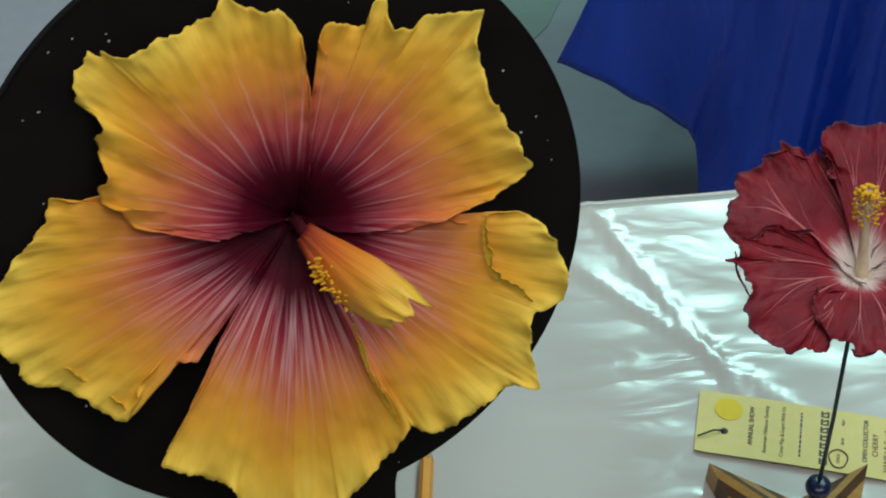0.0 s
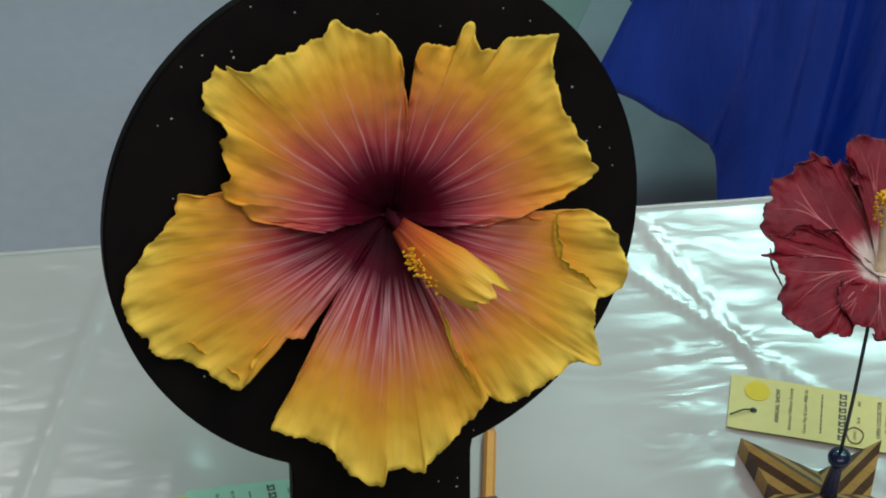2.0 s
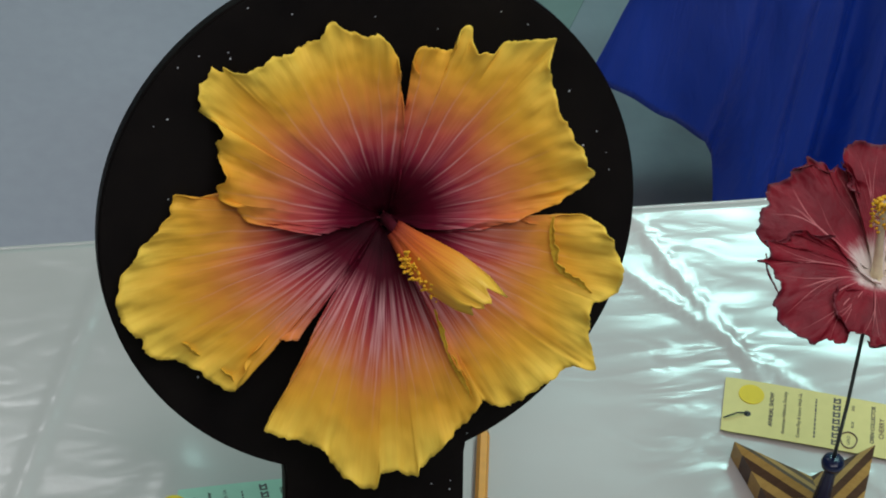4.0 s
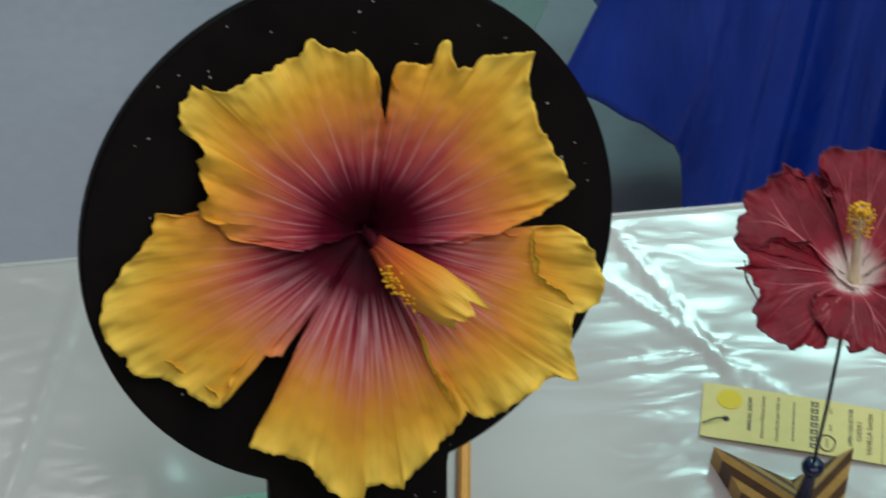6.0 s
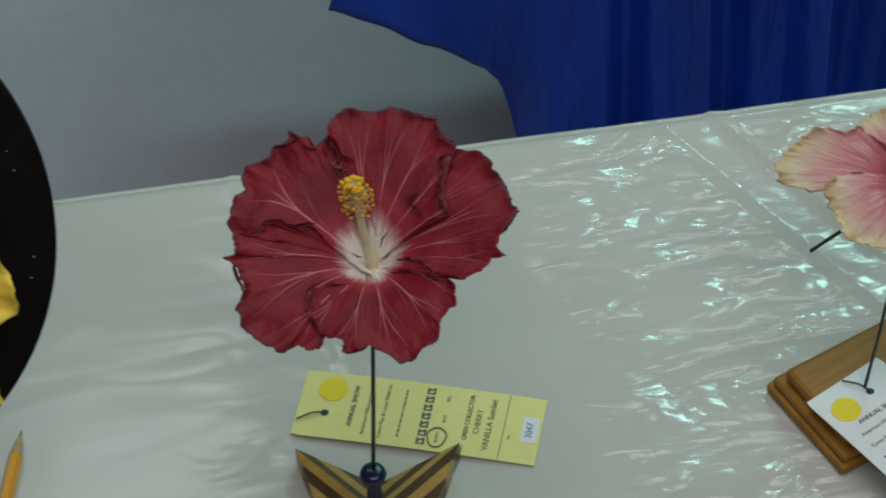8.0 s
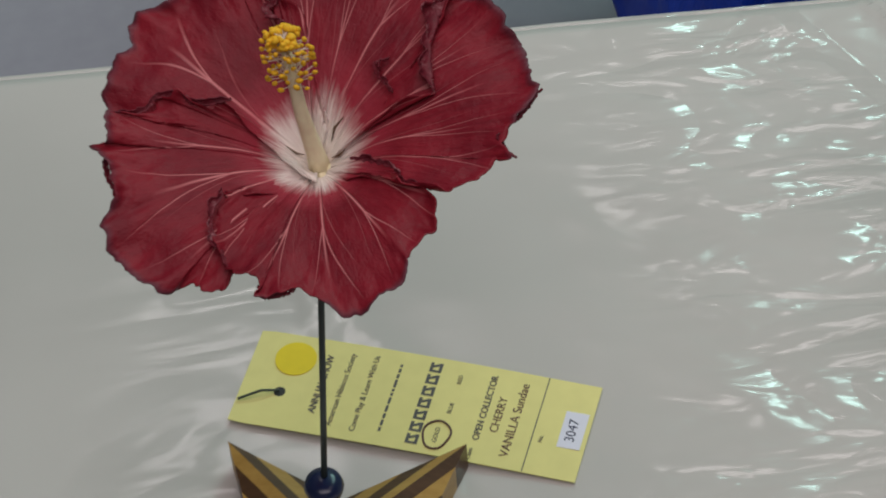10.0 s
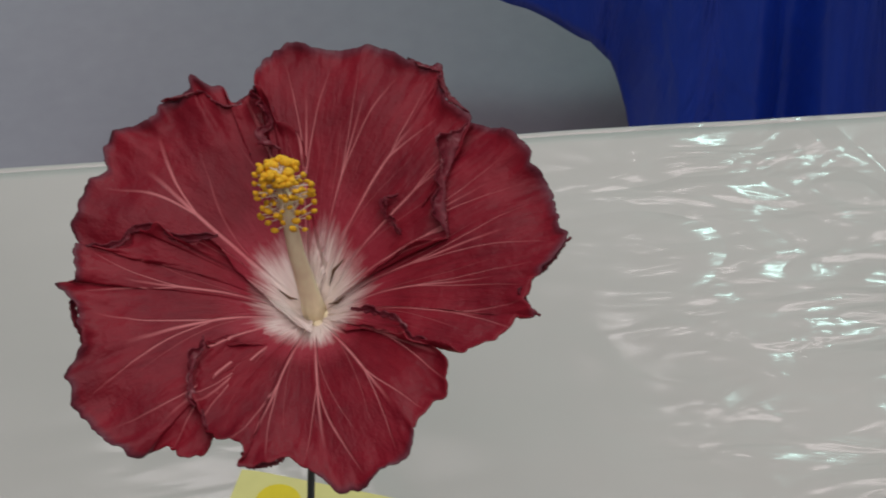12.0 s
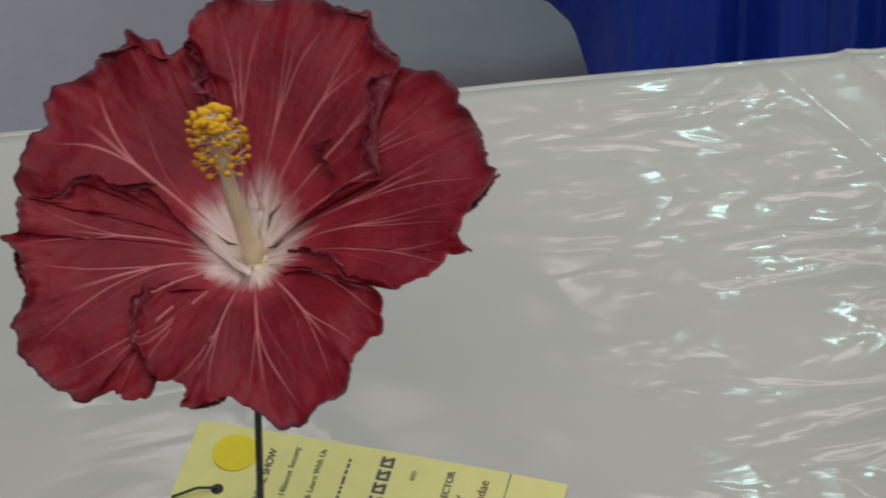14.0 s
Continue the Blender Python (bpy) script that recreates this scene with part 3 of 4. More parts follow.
# ---- the neighbouring table in its blue skirt ----
def blue_table():
    T = thing("skirted_table", pose(0.012, -0.115, 0), "table hidden under a royal blue draped plastic cover", "table")
    part("tabletop", box(0.16, 2.05, 0.74, 1.45, 0.71, 0.735, 0.005), WHITE_WALL, T)
    for x in (0.42, 1.85):
        part("leg_frame", tube([(x, 0.86, 0.0), (x, 0.86, 0.70), (x, 1.38, 0.70), (x, 1.38, 0.0)], 0.013, 12), STEEL, T, "grey steel folding leg frame")
    bm = bmesh.new()
    n, rows_ = 320, 30
    grid = []
    for i in range(n + 1):
        d = 2.0 * (i / n) ** 2
        x0 = 0.003 + d
        hem = float(np.interp(d, (0, 0.046, 0.076, 0.110, 0.123, 0.131, 0.138, 0.150, 0.17), (0.545, 0.517, 0.497, 0.467, 0.441, 0.407, 0.36, 0.20, 0.02)))
        amp = 0.030 * min(1, max(0.06, (d - 0.08) * 5))
        col = []
        for j in range(rows_ + 1):
            f = j / rows_
            z = 0.742 + (hem - 0.742) * f
            lean = 0.06 * math.exp(-d / 0.05) * (1 - f)
            fold = math.sin(x0 * 66 + 2.6 * noise.noise((x0 * 3, 0.0, 1.0))) + 0.6 * math.sin(x0 * 148 + 3 * noise.noise((x0 * 5, f * 0.6, 4.0)))
            y = 0.715 - 0.012 * f + amp * (0.3 + 0.7 * f) * fold + 0.010 * noise.noise((x0 * 7, f * 2.5, 2.0)) * f + 0.012 * noise.noise((x0 * 14, z * 5, 6.0)) * math.exp(-d / 0.15)
            col.append(bm.verts.new((x0 + lean, y, z)))
        grid.append(col)
    for a, b in zip(grid, grid[1:]):
        for k in range(rows_):
            bm.faces.new((a[k], b[k], b[k + 1], a[k + 1]))
    sk = part("skirt", bm, BLUE, T, "royal blue pleated plastic skirt", True)
    sk.modifiers.new("thickness", "SOLIDIFY").thickness = 0.0008
    part("cover", box(0.09, 2.04, 0.713, 1.48, 0.738, 0.742, 0.001), BLUE, T, "royal blue plastic cover")
    side = bmesh.new()
    cols = []
    for i in range(61):
        y = 0.716 + 0.75 * i / 60
        cols.append([side.verts.new((0.088 - 0.05 * j / 10 * math.exp(-i / 8) + 0.010 * math.sin(y * 60) * j / 10, y, 0.740 - 0.195 * j / 10)) for j in range(11)])
    for a, b in zip(cols, cols[1:]):
        for k in range(10):
            side.faces.new((a[k], a[k + 1], b[k + 1], b[k]))
    # unseen skirt added behind, to keep some lamp light from under the table
    back = bmesh.new()
    cols = []
    for i in range(161):
        x = 0.10 + 1.93 * i / 160
        cols.append([back.verts.new((x, 1.487 + 0.012 * math.sin(x * 60) * j / 8, 0.740 - 0.25 * j / 8)) for j in range(9)])
    for a, b in zip(cols, cols[1:]):
        for k in range(8):
            back.faces.new((a[k], a[k + 1], b[k + 1], b[k]))
    s3 = part("added_back_skirt", back, BLUE, T, "royal blue pleated plastic skirt", True)
    s3.modifiers.new("thickness", "SOLIDIFY").thickness = 0.0008
    s2 = part("side_skirt", side, BLUE, T, "royal blue pleated plastic skirt", True)
    s2.modifiers.new("thickness", "SOLIDIFY").thickness = 0.0008


blue_table()


# ---- golden hibiscus on the black paddle ----
def edge_material(name, dark, mid, light):
    m = Nodes(name)
    v = m.coords("Object", (1, 1, 1))
    k = m.noise(v, 420, 3, 0.6, 0.6)
    b = m.noise(v, 90, 2)
    k = m.math("ADD", m.math("MULTIPLY", k, 0.6), m.math("MULTIPLY", b, 0.4))
    return m.done(m.ramp(k, [(0.34, dark), (0.54, mid), (0.70, light)]), 0.5, 0, m.bump(k, 0.6, 0.0008), Specular_IOR_Level=0.2)


EDGE = edge_material("rolled_crimson_edge", (0.085, 0.006, 0.013), (0.15, 0.013, 0.024), (0.31, 0.13, 0.145))
GOLD_EDGE = edge_material("rolled_golden_edge", (0.66, 0.34, 0.025), (0.78, 0.50, 0.04), (0.84, 0.60, 0.07))
SEAM_SHADE = speckled("olive_brown_seam_shade", (0.12, 0.06, 0.03), 0.6, 300, 0.2)


def rolled_edge(parent, path, width, z0, seed, side=1, turn=2.1, mat=None, label="dark purplish rolled petal edge"):
    """A petal's edge rolled over itself, in centimetres, along a path on the bloom."""
    n = 70
    line = curve_through(path, n)
    way = np.gradient(line, axis=0)
    way /= np.hypot(way[:, 0], way[:, 1])[:, None]
    bm = bmesh.new()
    grid = []
    for i, ((x, y), (dx, dy)) in enumerate(zip(line, way)):
        f = i / (n - 1)
        ends = min(1.0, 6 * f + 0.12, 6 * (1 - f) + 0.12)
        r = width * ends * (0.75 + 0.75 * noise.noise((f * 7, seed, 0.5)) + 0.35 * noise.noise((f * 19, seed, 4.5)))
        r = max(0.02, r)
        row = []
        for j in range(11):
            a = turn * j / 10 * (0.85 + 0.5 * noise.noise((f * 5, seed, 9.5)))
            o, h = side * r * math.sin(a), r * (1 - math.cos(a))
            wob = 0.05 * noise.noise((f * 24, j * 0.4, seed))
            row.append(bm.verts.new(((x - dy * (o + wob)) / 100, (y + dx * (o + wob)) / 100, (z0 + h) / 100)))
        grid.append(row)
    for a, b in zip(grid, grid[1:]):
        for j in range(10):
            bm.faces.new((a[j], b[j], b[j + 1], a[j + 1]))
    ob = part("rolled_edge", bm, mat or EDGE, parent, label, True)
    ob.modifiers.new("thickness", "SOLIDIFY").thickness = 0.0004


GM = plane_pose((-0.2932, 0.0059, 0.9950), (1.017, -0.068, 0.126), (0.0, 0.524, 0.893))


def golden_hibiscus():
    F = thing("hibiscus_bloom", GM, "large golden hibiscus with maroon throat on a black paddle", "flower", "hibiscus blooms")
    A = [(-3.4, 0.0), (-7.0, 1.0), (-7.6, 2.0), (-8.3, 2.3), (-8.4, 2.9), (-8.0, 3.7), (-8.2, 5.1), (-7.9, 5.9), (-8.1, 6.4), (-8.8, 6.8), (-8.9, 7.8), (-8.7, 8.3), (-7.9, 9.2), (-7.0, 8.8), (-6.1, 8.8), (-5.0, 9.3), (-2.9, 9.8), (-1.9, 10.8), (-1.2, 10.3), (-0.5, 10.0), (0.6, 9.9), (1.2, 8.8), (1.3, 7.2), (1.3, 5.5), (1.1, 3.7), (0.7, 1.5)]
    B = [(0.7, 1.5), (1.1, 3.8), (1.3, 5.6), (1.8, 6.6), (2.3, 7.5), (2.0, 8.5), (2.5, 9.2), (4.0, 8.7), (4.6, 9.9), (5.1, 9.8), (5.1, 8.9), (6.0, 8.4), (6.8, 9.0), (7.9, 9.0), (9.2, 8.9), (8.9, 7.9), (8.9, 6.6), (9.2, 5.1), (9.8, 3.8), (10.8, 1.8), (10.4, 1.3), (8.8, 0.4), (6.3, -0.3), (4.8, -0.7), (2.5, -0.7)]
    C = [(2.5, -0.4), (4.8, -0.5), (6.4, -0.2), (7.7, -0.7), (8.4, -0.5), (9.1, -0.3), (10.0, -0.4), (10.8, -0.9), (11.5, -1.8), (11.6, -2.7), (12.0, -3.3), (11.7, -4.6), (10.9, -5.1), (10.2, -5.1), (10.1, -5.9), (9.9, -7.0), (10.1, -8.7), (8.8, -8.4), (7.5, -9.1), (6.0, -10.0), (5.0, -10.2), (4.1, -9.8), (3.5, -8.6), (2.7, -7.3), (2.2, -5.6), (1.2, -3.3)]
    D = [(-1.3, -1.5), (-2.3, -2.5), (-3.6, -4.2), (-4.6, -5.9), (-6.0, -8.2), (-7.2, -10.0), (-6.0, -10.8), (-4.4, -11.5), (-3.9, -12.4), (-3.3, -13.3), (-2.7, -13.8), (-1.8, -14.0), (-1.5, -13.2), (-0.6, -13.2), (0.4, -13.6), (0.6, -13.0), (2.3, -11.7), (4.1, -9.8), (3.5, -8.6), (2.6, -6.8), (2.1, -5.1), (1.1, -3.0)]
    E = [(-2.3, -0.1), (-4.3, 0.3), (-7.0, 1.2), (-7.8, 2.0), (-8.3, 2.6), (-9.4, 2.4), (-10.5, 2.7), (-10.9, 1.8), (-11.7, 0.9), (-12.5, 0.1), (-13.6, -1.2), (-14.1, -2.4), (-13.7, -3.9), (-13.0, -4.7), (-12.7, -5.6), (-11.5, -6.0), (-10.7, -6.4), (-9.7, -7.3), (-9.3, -7.8), (-8.5, -8.0), (-8.1, -7.0), (-7.4, -5.9), (-6.0, -5.5), (-5.0, -5.6), (-4.1, -4.5), (-2.6, -2.7), (-1.7, -1.5)]
    order = ((A, 0.30, (0.45, 0.25)), (B, 0.12, (-0.15, 0.5)), (C, 0.0, (-0.2, 0.55)), (D, -0.10, (0.35, -0.25)), (E, -0.25, (-0.2, 0.2)))
    for seed, (rim, level, sides) in enumerate(order, 1):
        petal(F, rim, GOLD, seed, level, 0.7, 12.0, 0.55, 0.06, 0.012, 0.0, 0.45, sides, 1.3, 1.3)
    for k, (path, width, z0, side) in enumerate((
            ([(2.0, -4.6), (2.3, -6.3), (2.8, -8.0), (3.6, -9.6)], 0.30, 0.05, 1),
            ([(-12.6, -5.0), (-11.5, -5.3), (-10.6, -5.9), (-9.6, -6.6), (-8.5, -7.8)], 0.42, -0.60, 1),
            ([(-1.0, -13.0), (-0.1, -12.5), (1.1, -12.0), (2.5, -10.5)], 0.45, -0.60, 1),
            ([(8.4, -0.3), (8.2, -1.0), (8.2, -2.1), (8.5, -3.2), (9.3, -3.9), (10.1, -4.6)], 0.38, 0.20, 1))):
        rolled_edge(F, path, width, z0, 31.0 + k, side, 1.7, GOLD_EDGE, "pale yellow curled petal edge")
    # the column with its petal-like orange flap
    bm = bmesh.new()
    uv = bm.loops.layers.uv.new("UVMap")
    rows_ = []
    spine = curve_through([(0.3, -0.2), (1.2, -1.1), (2.3, -1.9), (3.35, -2.55), (4.2, -3.05)], 22)
    wide = np.interp(np.linspace(0, 1, 22), [0, 0.3, 0.6, 0.85, 1], [0.50, 1.02, 1.32, 1.25, 0.95])
    for k, ((x, y), w) in enumerate(zip(spine, wide)):
        f = k / 21
        row = []
        for i in range(17):
            s = i / 16 - 0.5
            across = Vector((0.66, 0.75))
            rag = (0.9 * noise.noise((s * 5, 2.0, 5.0)) + 0.35 * noise.noise((s * 14, 2.0, 7.0)) + 0.5 * s) * max(0, f - 0.7) * 4
            p = Vector((x, y)) + across * (2 * s * w) + Vector((0.62, -0.78)) * rag
            z = -0.4 + 4.6 * f + 0.75 * w * (1 - (2 * s) ** 2) + 0.26 * noise.noise((s * 6, f * 2.5, 1.0)) + 0.10 * noise.noise((s * 18, f * 3, 1.0))
            row.append((bm.verts.new((p.x / 100, p.y / 100, z / 100)), i / 16, 0.30 + 0.62 * f))
        rows_.append(row)
    for a, b in zip(rows_, rows_[1:]):
        for i in range(16):
            q = (a[i], b[i], b[i + 1], a[i + 1])
            f = bm.faces.new([v[0] for v in q])
            f.smooth = True
            for lp, v in zip(f.loops, q):
                lp[uv].uv = v[1:]
    flap = part("column_flap", bm, ORANGE_FLAP, F, "orange petal-like flap over the column")
    flap.modifiers.new("thickness", "SOLIDIFY").thickness = 0.0006
    part("column", tube([(0, 0, -0.019), (0.004, -0.003, -0.006), (0.012, -0.013, 0.010), (0.022, -0.021, 0.026)], 0.0030, 12), MAROON, F, "dark maroon column in the throat", True)
    rng = random.Random(4)
    for k in range(150):
        f = rng.random() ** 1.1
        x, y = 0.62 + 1.5 * f + rng.gauss(0, 0.22), -1.40 - 1.65 * f + rng.gauss(0, 0.22)
        pollen_head(F, (x / 100, y / 100, (1.0 + 1.3 * f + 0.6 * rng.random()) / 100), 0.0009 * (0.7 + 0.6 * rng.random()), rng)
    star = bmesh.new()
    for k in range(5):
        a = 2 * math.pi * k / 5 + 0.4
        tube([(0, 0, -0.0185), (0.004 * math.cos(a), 0.004 * math.sin(a), -0.0165)], 0.0005, 6, star)
    part("throat_folds", star, MAROON, F)


DISC = plane_pose((-0.2932, 0.0059, 0.9950), (1.0, 0.05, 0.0), (0.0, 0.38, 0.90))


def paddle():
    """Disc and handle in one board, seen from the front as a round paddle."""
    P = thing("display_paddle", DISC, "black glittering round wooden paddle standing in a pine base", "display stand", "display stands")
    R, cx, cy = 0.1420, -0.0018, -0.0084
    pts_ = []
    a0, a1 = math.asin(0.049 / R), math.asin(0.051 / R)
    for k in range(97):
        a = -math.pi / 2 + a1 + (2 * math.pi - a0 - a1) * k / 96
        pts_.append((cx + R * math.cos(a), cy + R * math.sin(a)))
    first, last = pts_[0], pts_[-1]
    neck_l = [(-0.0503, last[1] - 0.006), (-0.0500, -0.249)]
    neck_r = [(0.0475, -0.249), (0.0482, first[1] - 0.006)]
    bm = slab(pts_ + neck_l + neck_r, -0.034, -0.0245)
    edges = [e for e in bm.edges if abs(e.verts[0].co.z - e.verts[1].co.z) < 1e-6]
    bmesh.ops.bevel(bm, geom=edges, offset=0.0012, segments=2, affect="EDGES")
    part("board", bm, BLACK, P)
    rng = random.Random(11)
    fleck = bpy.data.meshes.new("glitter_fleck")
    fb = disc(0, 0, 0.00042, 0.00042, 0, 0.0002, 6)
    fb.to_mesh(fleck)
    fb.free()
    fleck.materials.append(GLITTER)
    for k in range(150):
        x, y = rng.uniform(-0.13, 0.135), rng.uniform(-0.20, 0.12)
        if (math.hypot(x - cx, y - cy) > R - 0.004 and not (-0.045 < x < 0.042 and y < -0.1)):
            continue
        g = new("glitter_fleck", fleck)
        g.parent = P
        s = rng.uniform(0.5, 1.3)
        g.matrix_local = pose(x, y, -0.02445, 0, 0, rng.uniform(0, 90)) @ Matrix.Diagonal((s * rng.uniform(0.7, 1.6), s, 1, 1))


def paddle_base():
    B = thing("paddle_base", pose(-0.3000, -0.0505, TOP, 0, 0, 1.5), "stepped varnished pine base gripping the black paddle", "wooden base")
    part("back_block", box(-0.089, 0.089, 0.000, 0.034, 0.0, 0.040, 0.002), [PINE], B)
    part("back_cap", box(-0.081, 0.081, 0.010, 0.0345, 0.0405, 0.0445, 0.001), PINE_TOP, B, "brown stained top strip")
    part("front_block", box(-0.098, 0.098, -0.075, -0.031, 0.0, 0.022, 0.002), PINE_TOP, B)
    part("end_block", box(-0.124, -0.091, -0.062, 0.008, 0.0, 0.036, 0.002), PINE, B)
    part("foot_board", box(-0.101, 0.101, -0.031, 0.000, 0.0, 0.006, 0.001), PINE_TOP, B)


MAROON = speckled("maroon_column", (0.07, 0.004, 0.012), 0.5, 300, 0.2)


def flap_material():
    m = Nodes("orange_flap")
    t = m.add("ShaderNodeTexCoord")
    sep = m.add("ShaderNodeSeparateXYZ")
    m.link(t.outputs["UV"], sep.inputs[0])
    v = sep.outputs[1]
    k = m.noise(m.coords("UV", (9, 1, 1)), 3, 3)
    vv = m.math("ADD", v, m.math("MULTIPLY", m.math("SUBTRACT", k, 0.5), 0.3))
    return m.done(m.ramp(vv, [(0.3, (0.26, 0.028, 0.018)), (0.45, (0.66, 0.14, 0.02)), (0.62, (0.82, 0.30, 0.025)), (0.85, (0.88, 0.54, 0.05))]), 0.5, 0, m.bump(k, 0.4, 0.0008))


ORANGE_FLAP = flap_material()
golden_hibiscus()
paddle()
paddle_base()

# ---- crimson hibiscus on its star stand ----
RM = plane_pose((-0.0146, 0.0104, 0.9396), (1.014, -0.223, 0.078), (0.107, 1.059, 0.353))


def crimson_hibiscus():
    F = thing("hibiscus_bloom", RM, "crimson hibiscus with white throat and dark ruffled edges", "flower", "hibiscus blooms")
    A = [(-0.1, -0.5), (-1.6, 0.2), (-2.4, 0.7), (-3.7, 0.6), (-5.3, 0.6), (-6.2, 0.7), (-6.4, 1.0), (-6.7, 1.6), (-6.6, 2.1), (-6.5, 2.7), (-6.1, 3.4), (-6.2, 3.9), (-6.0, 4.5), (-5.5, 4.7), (-4.8, 5.0), (-4.7, 5.4), (-3.9, 5.7), (-3.9, 6.1), (-3.5, 5.9), (-3.0, 5.9), (-2.7, 5.4), (-2.4, 5.3), (-2.1, 5.8), (-1.7, 5.6), (-1.3, 5.2), (-1.2, 4.7), (-0.7, 4.3), (-0.0, 3.9), (0.3, 2.5), (0.5, 1.2)]
    T = [(0.4, 1.2), (-0.1, 2.8), (-0.5, 4.3), (-1.2, 4.8), (-1.5, 5.4), (-1.9, 5.8), (-1.9, 6.2), (-1.8, 6.6), (-1.5, 7.0), (-1.0, 7.2), (-0.0, 7.0), (0.6, 7.1), (1.4, 7.2), (1.9, 7.0), (2.2, 6.8), (2.6, 6.8), (2.8, 6.6), (3.2, 6.6), (3.2, 6.0), (3.6, 5.5), (4.1, 5.2), (4.2, 4.9), (4.0, 4.1), (3.8, 3.7), (3.7, 2.8), (3.9, 1.6), (3.1, 1.4), (1.9, 0.7)]
    R = [(1.7, 0.6), (2.6, 1.8), (3.5, 3.0), (4.2, 4.9), (4.6, 5.0), (5.2, 4.8), (5.9, 4.2), (6.1, 3.8), (6.4, 3.3), (6.7, 2.6), (6.8, 2.3), (7.0, 2.2), (7.0, 1.8), (7.2, 1.7), (7.0, 1.2), (6.7, 0.8), (6.5, 0.5), (6.3, 0.4), (6.2, -0.2), (6.6, -0.7), (6.0, -0.6), (5.8, -1.0), (5.6, -1.3), (4.9, -1.9), (4.4, -1.7), (4.1, -1.6), (3.6, -1.5), (3.2, -1.4), (2.8, -0.9), (2.1, -0.7), (1.4, -0.7)]
    B = [(1.2, -0.8), (1.9, -0.9), (2.6, -1.1), (3.4, -1.3), (3.9, -1.6), (4.2, -1.9), (4.3, -2.6), (4.3, -3.0), (3.8, -3.4), (3.7, -3.7), (3.7, -4.3), (3.5, -4.9), (3.0, -5.3), (2.6, -5.6), (2.2, -5.6), (1.8, -5.7), (1.2, -5.3), (0.7, -5.0), (0.3, -4.9), (-0.0, -5.1), (-0.8, -5.3), (-0.7, -5.0), (-0.9, -4.6), (-1.5, -4.6), (-1.9, -4.4), (-2.2, -3.7), (-2.5, -3.1), (-2.5, -2.3), (-2.3, -1.8), (-2.4, -1.6), (-1.8, -1.6), (-0.6, -1.3)]
    L = [(0.2, -0.9), (-0.9, -0.1), (-1.9, 0.6), (-2.4, 1.1), (-2.8, 1.3), (-3.1, 1.1), (-3.7, 1.2), (-4.1, 1.5), (-4.4, 1.3), (-4.8, 1.4), (-4.9, 1.0), (-5.4, 0.7), (-6.0, 0.8), (-6.3, 0.8), (-6.3, 0.3), (-6.1, -0.3), (-6.7, -0.3), (-6.1, -1.0), (-5.7, -1.8), (-5.6, -2.3), (-5.9, -2.9), (-5.7, -3.6), (-5.3, -4.2), (-4.7, -4.7), (-3.7, -5.0), (-3.4, -4.7), (-2.8, -4.7), (-2.5, -5.0), (-2.0, -4.8), (-1.9, -4.2), (-1.9, -3.1), (-1.7, -1.9), (-0.6, -1.3)]
    order = ((T, 0.20, (0.1, 0.2)), (R, 0.08, (-0.3, 0.08)), (B, 0.02, (0.0, -0.1)), (L, 0.0, (0.15, -0.2)), (A, -0.28, (-0.2, 0.0)))
    for seed, (rim, level, sides) in enumerate(order, 21):
        petal(F, rim, RED, seed, level, 0.7, 7.0, 0.60, 0.05, 0.010, 0.0, 0.35, sides, 0.9, 1.4)
    rolled_edge(F, [(4.2, 4.9), (3.9, 4.1), (3.8, 3.6), (3.7, 3.0), (3.9, 1.6)], 0.36, 0.25, 1.0, -1, 2.1)
    rolled_edge(F, [(2.6, 1.6), (2.1, 2.1), (1.9, 2.6), (2.4, 2.8)], 0.22, 0.05, 2.0, -1, 1.9)
    rolled_edge(F, [(-2.0, 5.8), (-1.4, 5.2), (-1.3, 4.6), (-1.5, 4.3), (-1.0, 3.9)], 0.3, 0.25, 3.0, -1, 2.1)
    rolled_edge(F, [(-6.3, 0.8), (-5.9, 0.8), (-5.4, 0.7), (-4.9, 1.1), (-4.8, 1.3), (-4.1, 1.4), (-3.7, 1.2), (-3.1, 1.1), (-2.4, 1.3)], 0.17, 0.1, 4.0, 1, 2.1)
    rolled_edge(F, [(-2.4, -1.6), (-2.3, -1.9), (-2.5, -2.3), (-2.5, -2.9), (-2.1, -3.7), (-1.8, -4.3)], 0.22, 0.0, 5.0, -1, 2.1)
    rolled_edge(F, [(1.5, -0.6), (2.1, -0.7), (2.8, -0.9), (3.3, -1.4), (4.1, -1.6)], 0.15, 0.0, 6.0, 1, 2.1)
    rolled_edge(F, [(-4.7, 5.4), (-3.9, 5.7), (-3.5, 5.8), (-2.7, 5.4), (-2.1, 5.8)], 0.2, -0.1, 8.0, -1, 2.1)
    rolled_edge(F, [(2.2, 6.8), (2.8, 6.6), (3.2, 6.5), (3.4, 5.9), (4.1, 5.2)], 0.2, 0.25, 9.0, -1, 2.1)
    rolled_edge(F, [(7.2, 1.7), (6.7, 0.8), (6.3, 0.4), (6.2, -0.2), (6.6, -0.6)], 0.14, 0.15, 10.0, -1, 2.1)
    rolled_edge(F, [(-6.2, 0.2), (-6.1, -0.8), (-5.7, -1.8), (-5.6, -2.3), (-5.9, -2.9)], 0.15, -0.05, 11.0, -1, 2.1)
    rolled_edge(F, [(-0.9, -4.8), (-0.7, -5.2), (-0.0, -5.1), (0.3, -4.9)], 0.16, 0.0, 12.0, 1, 2.1)
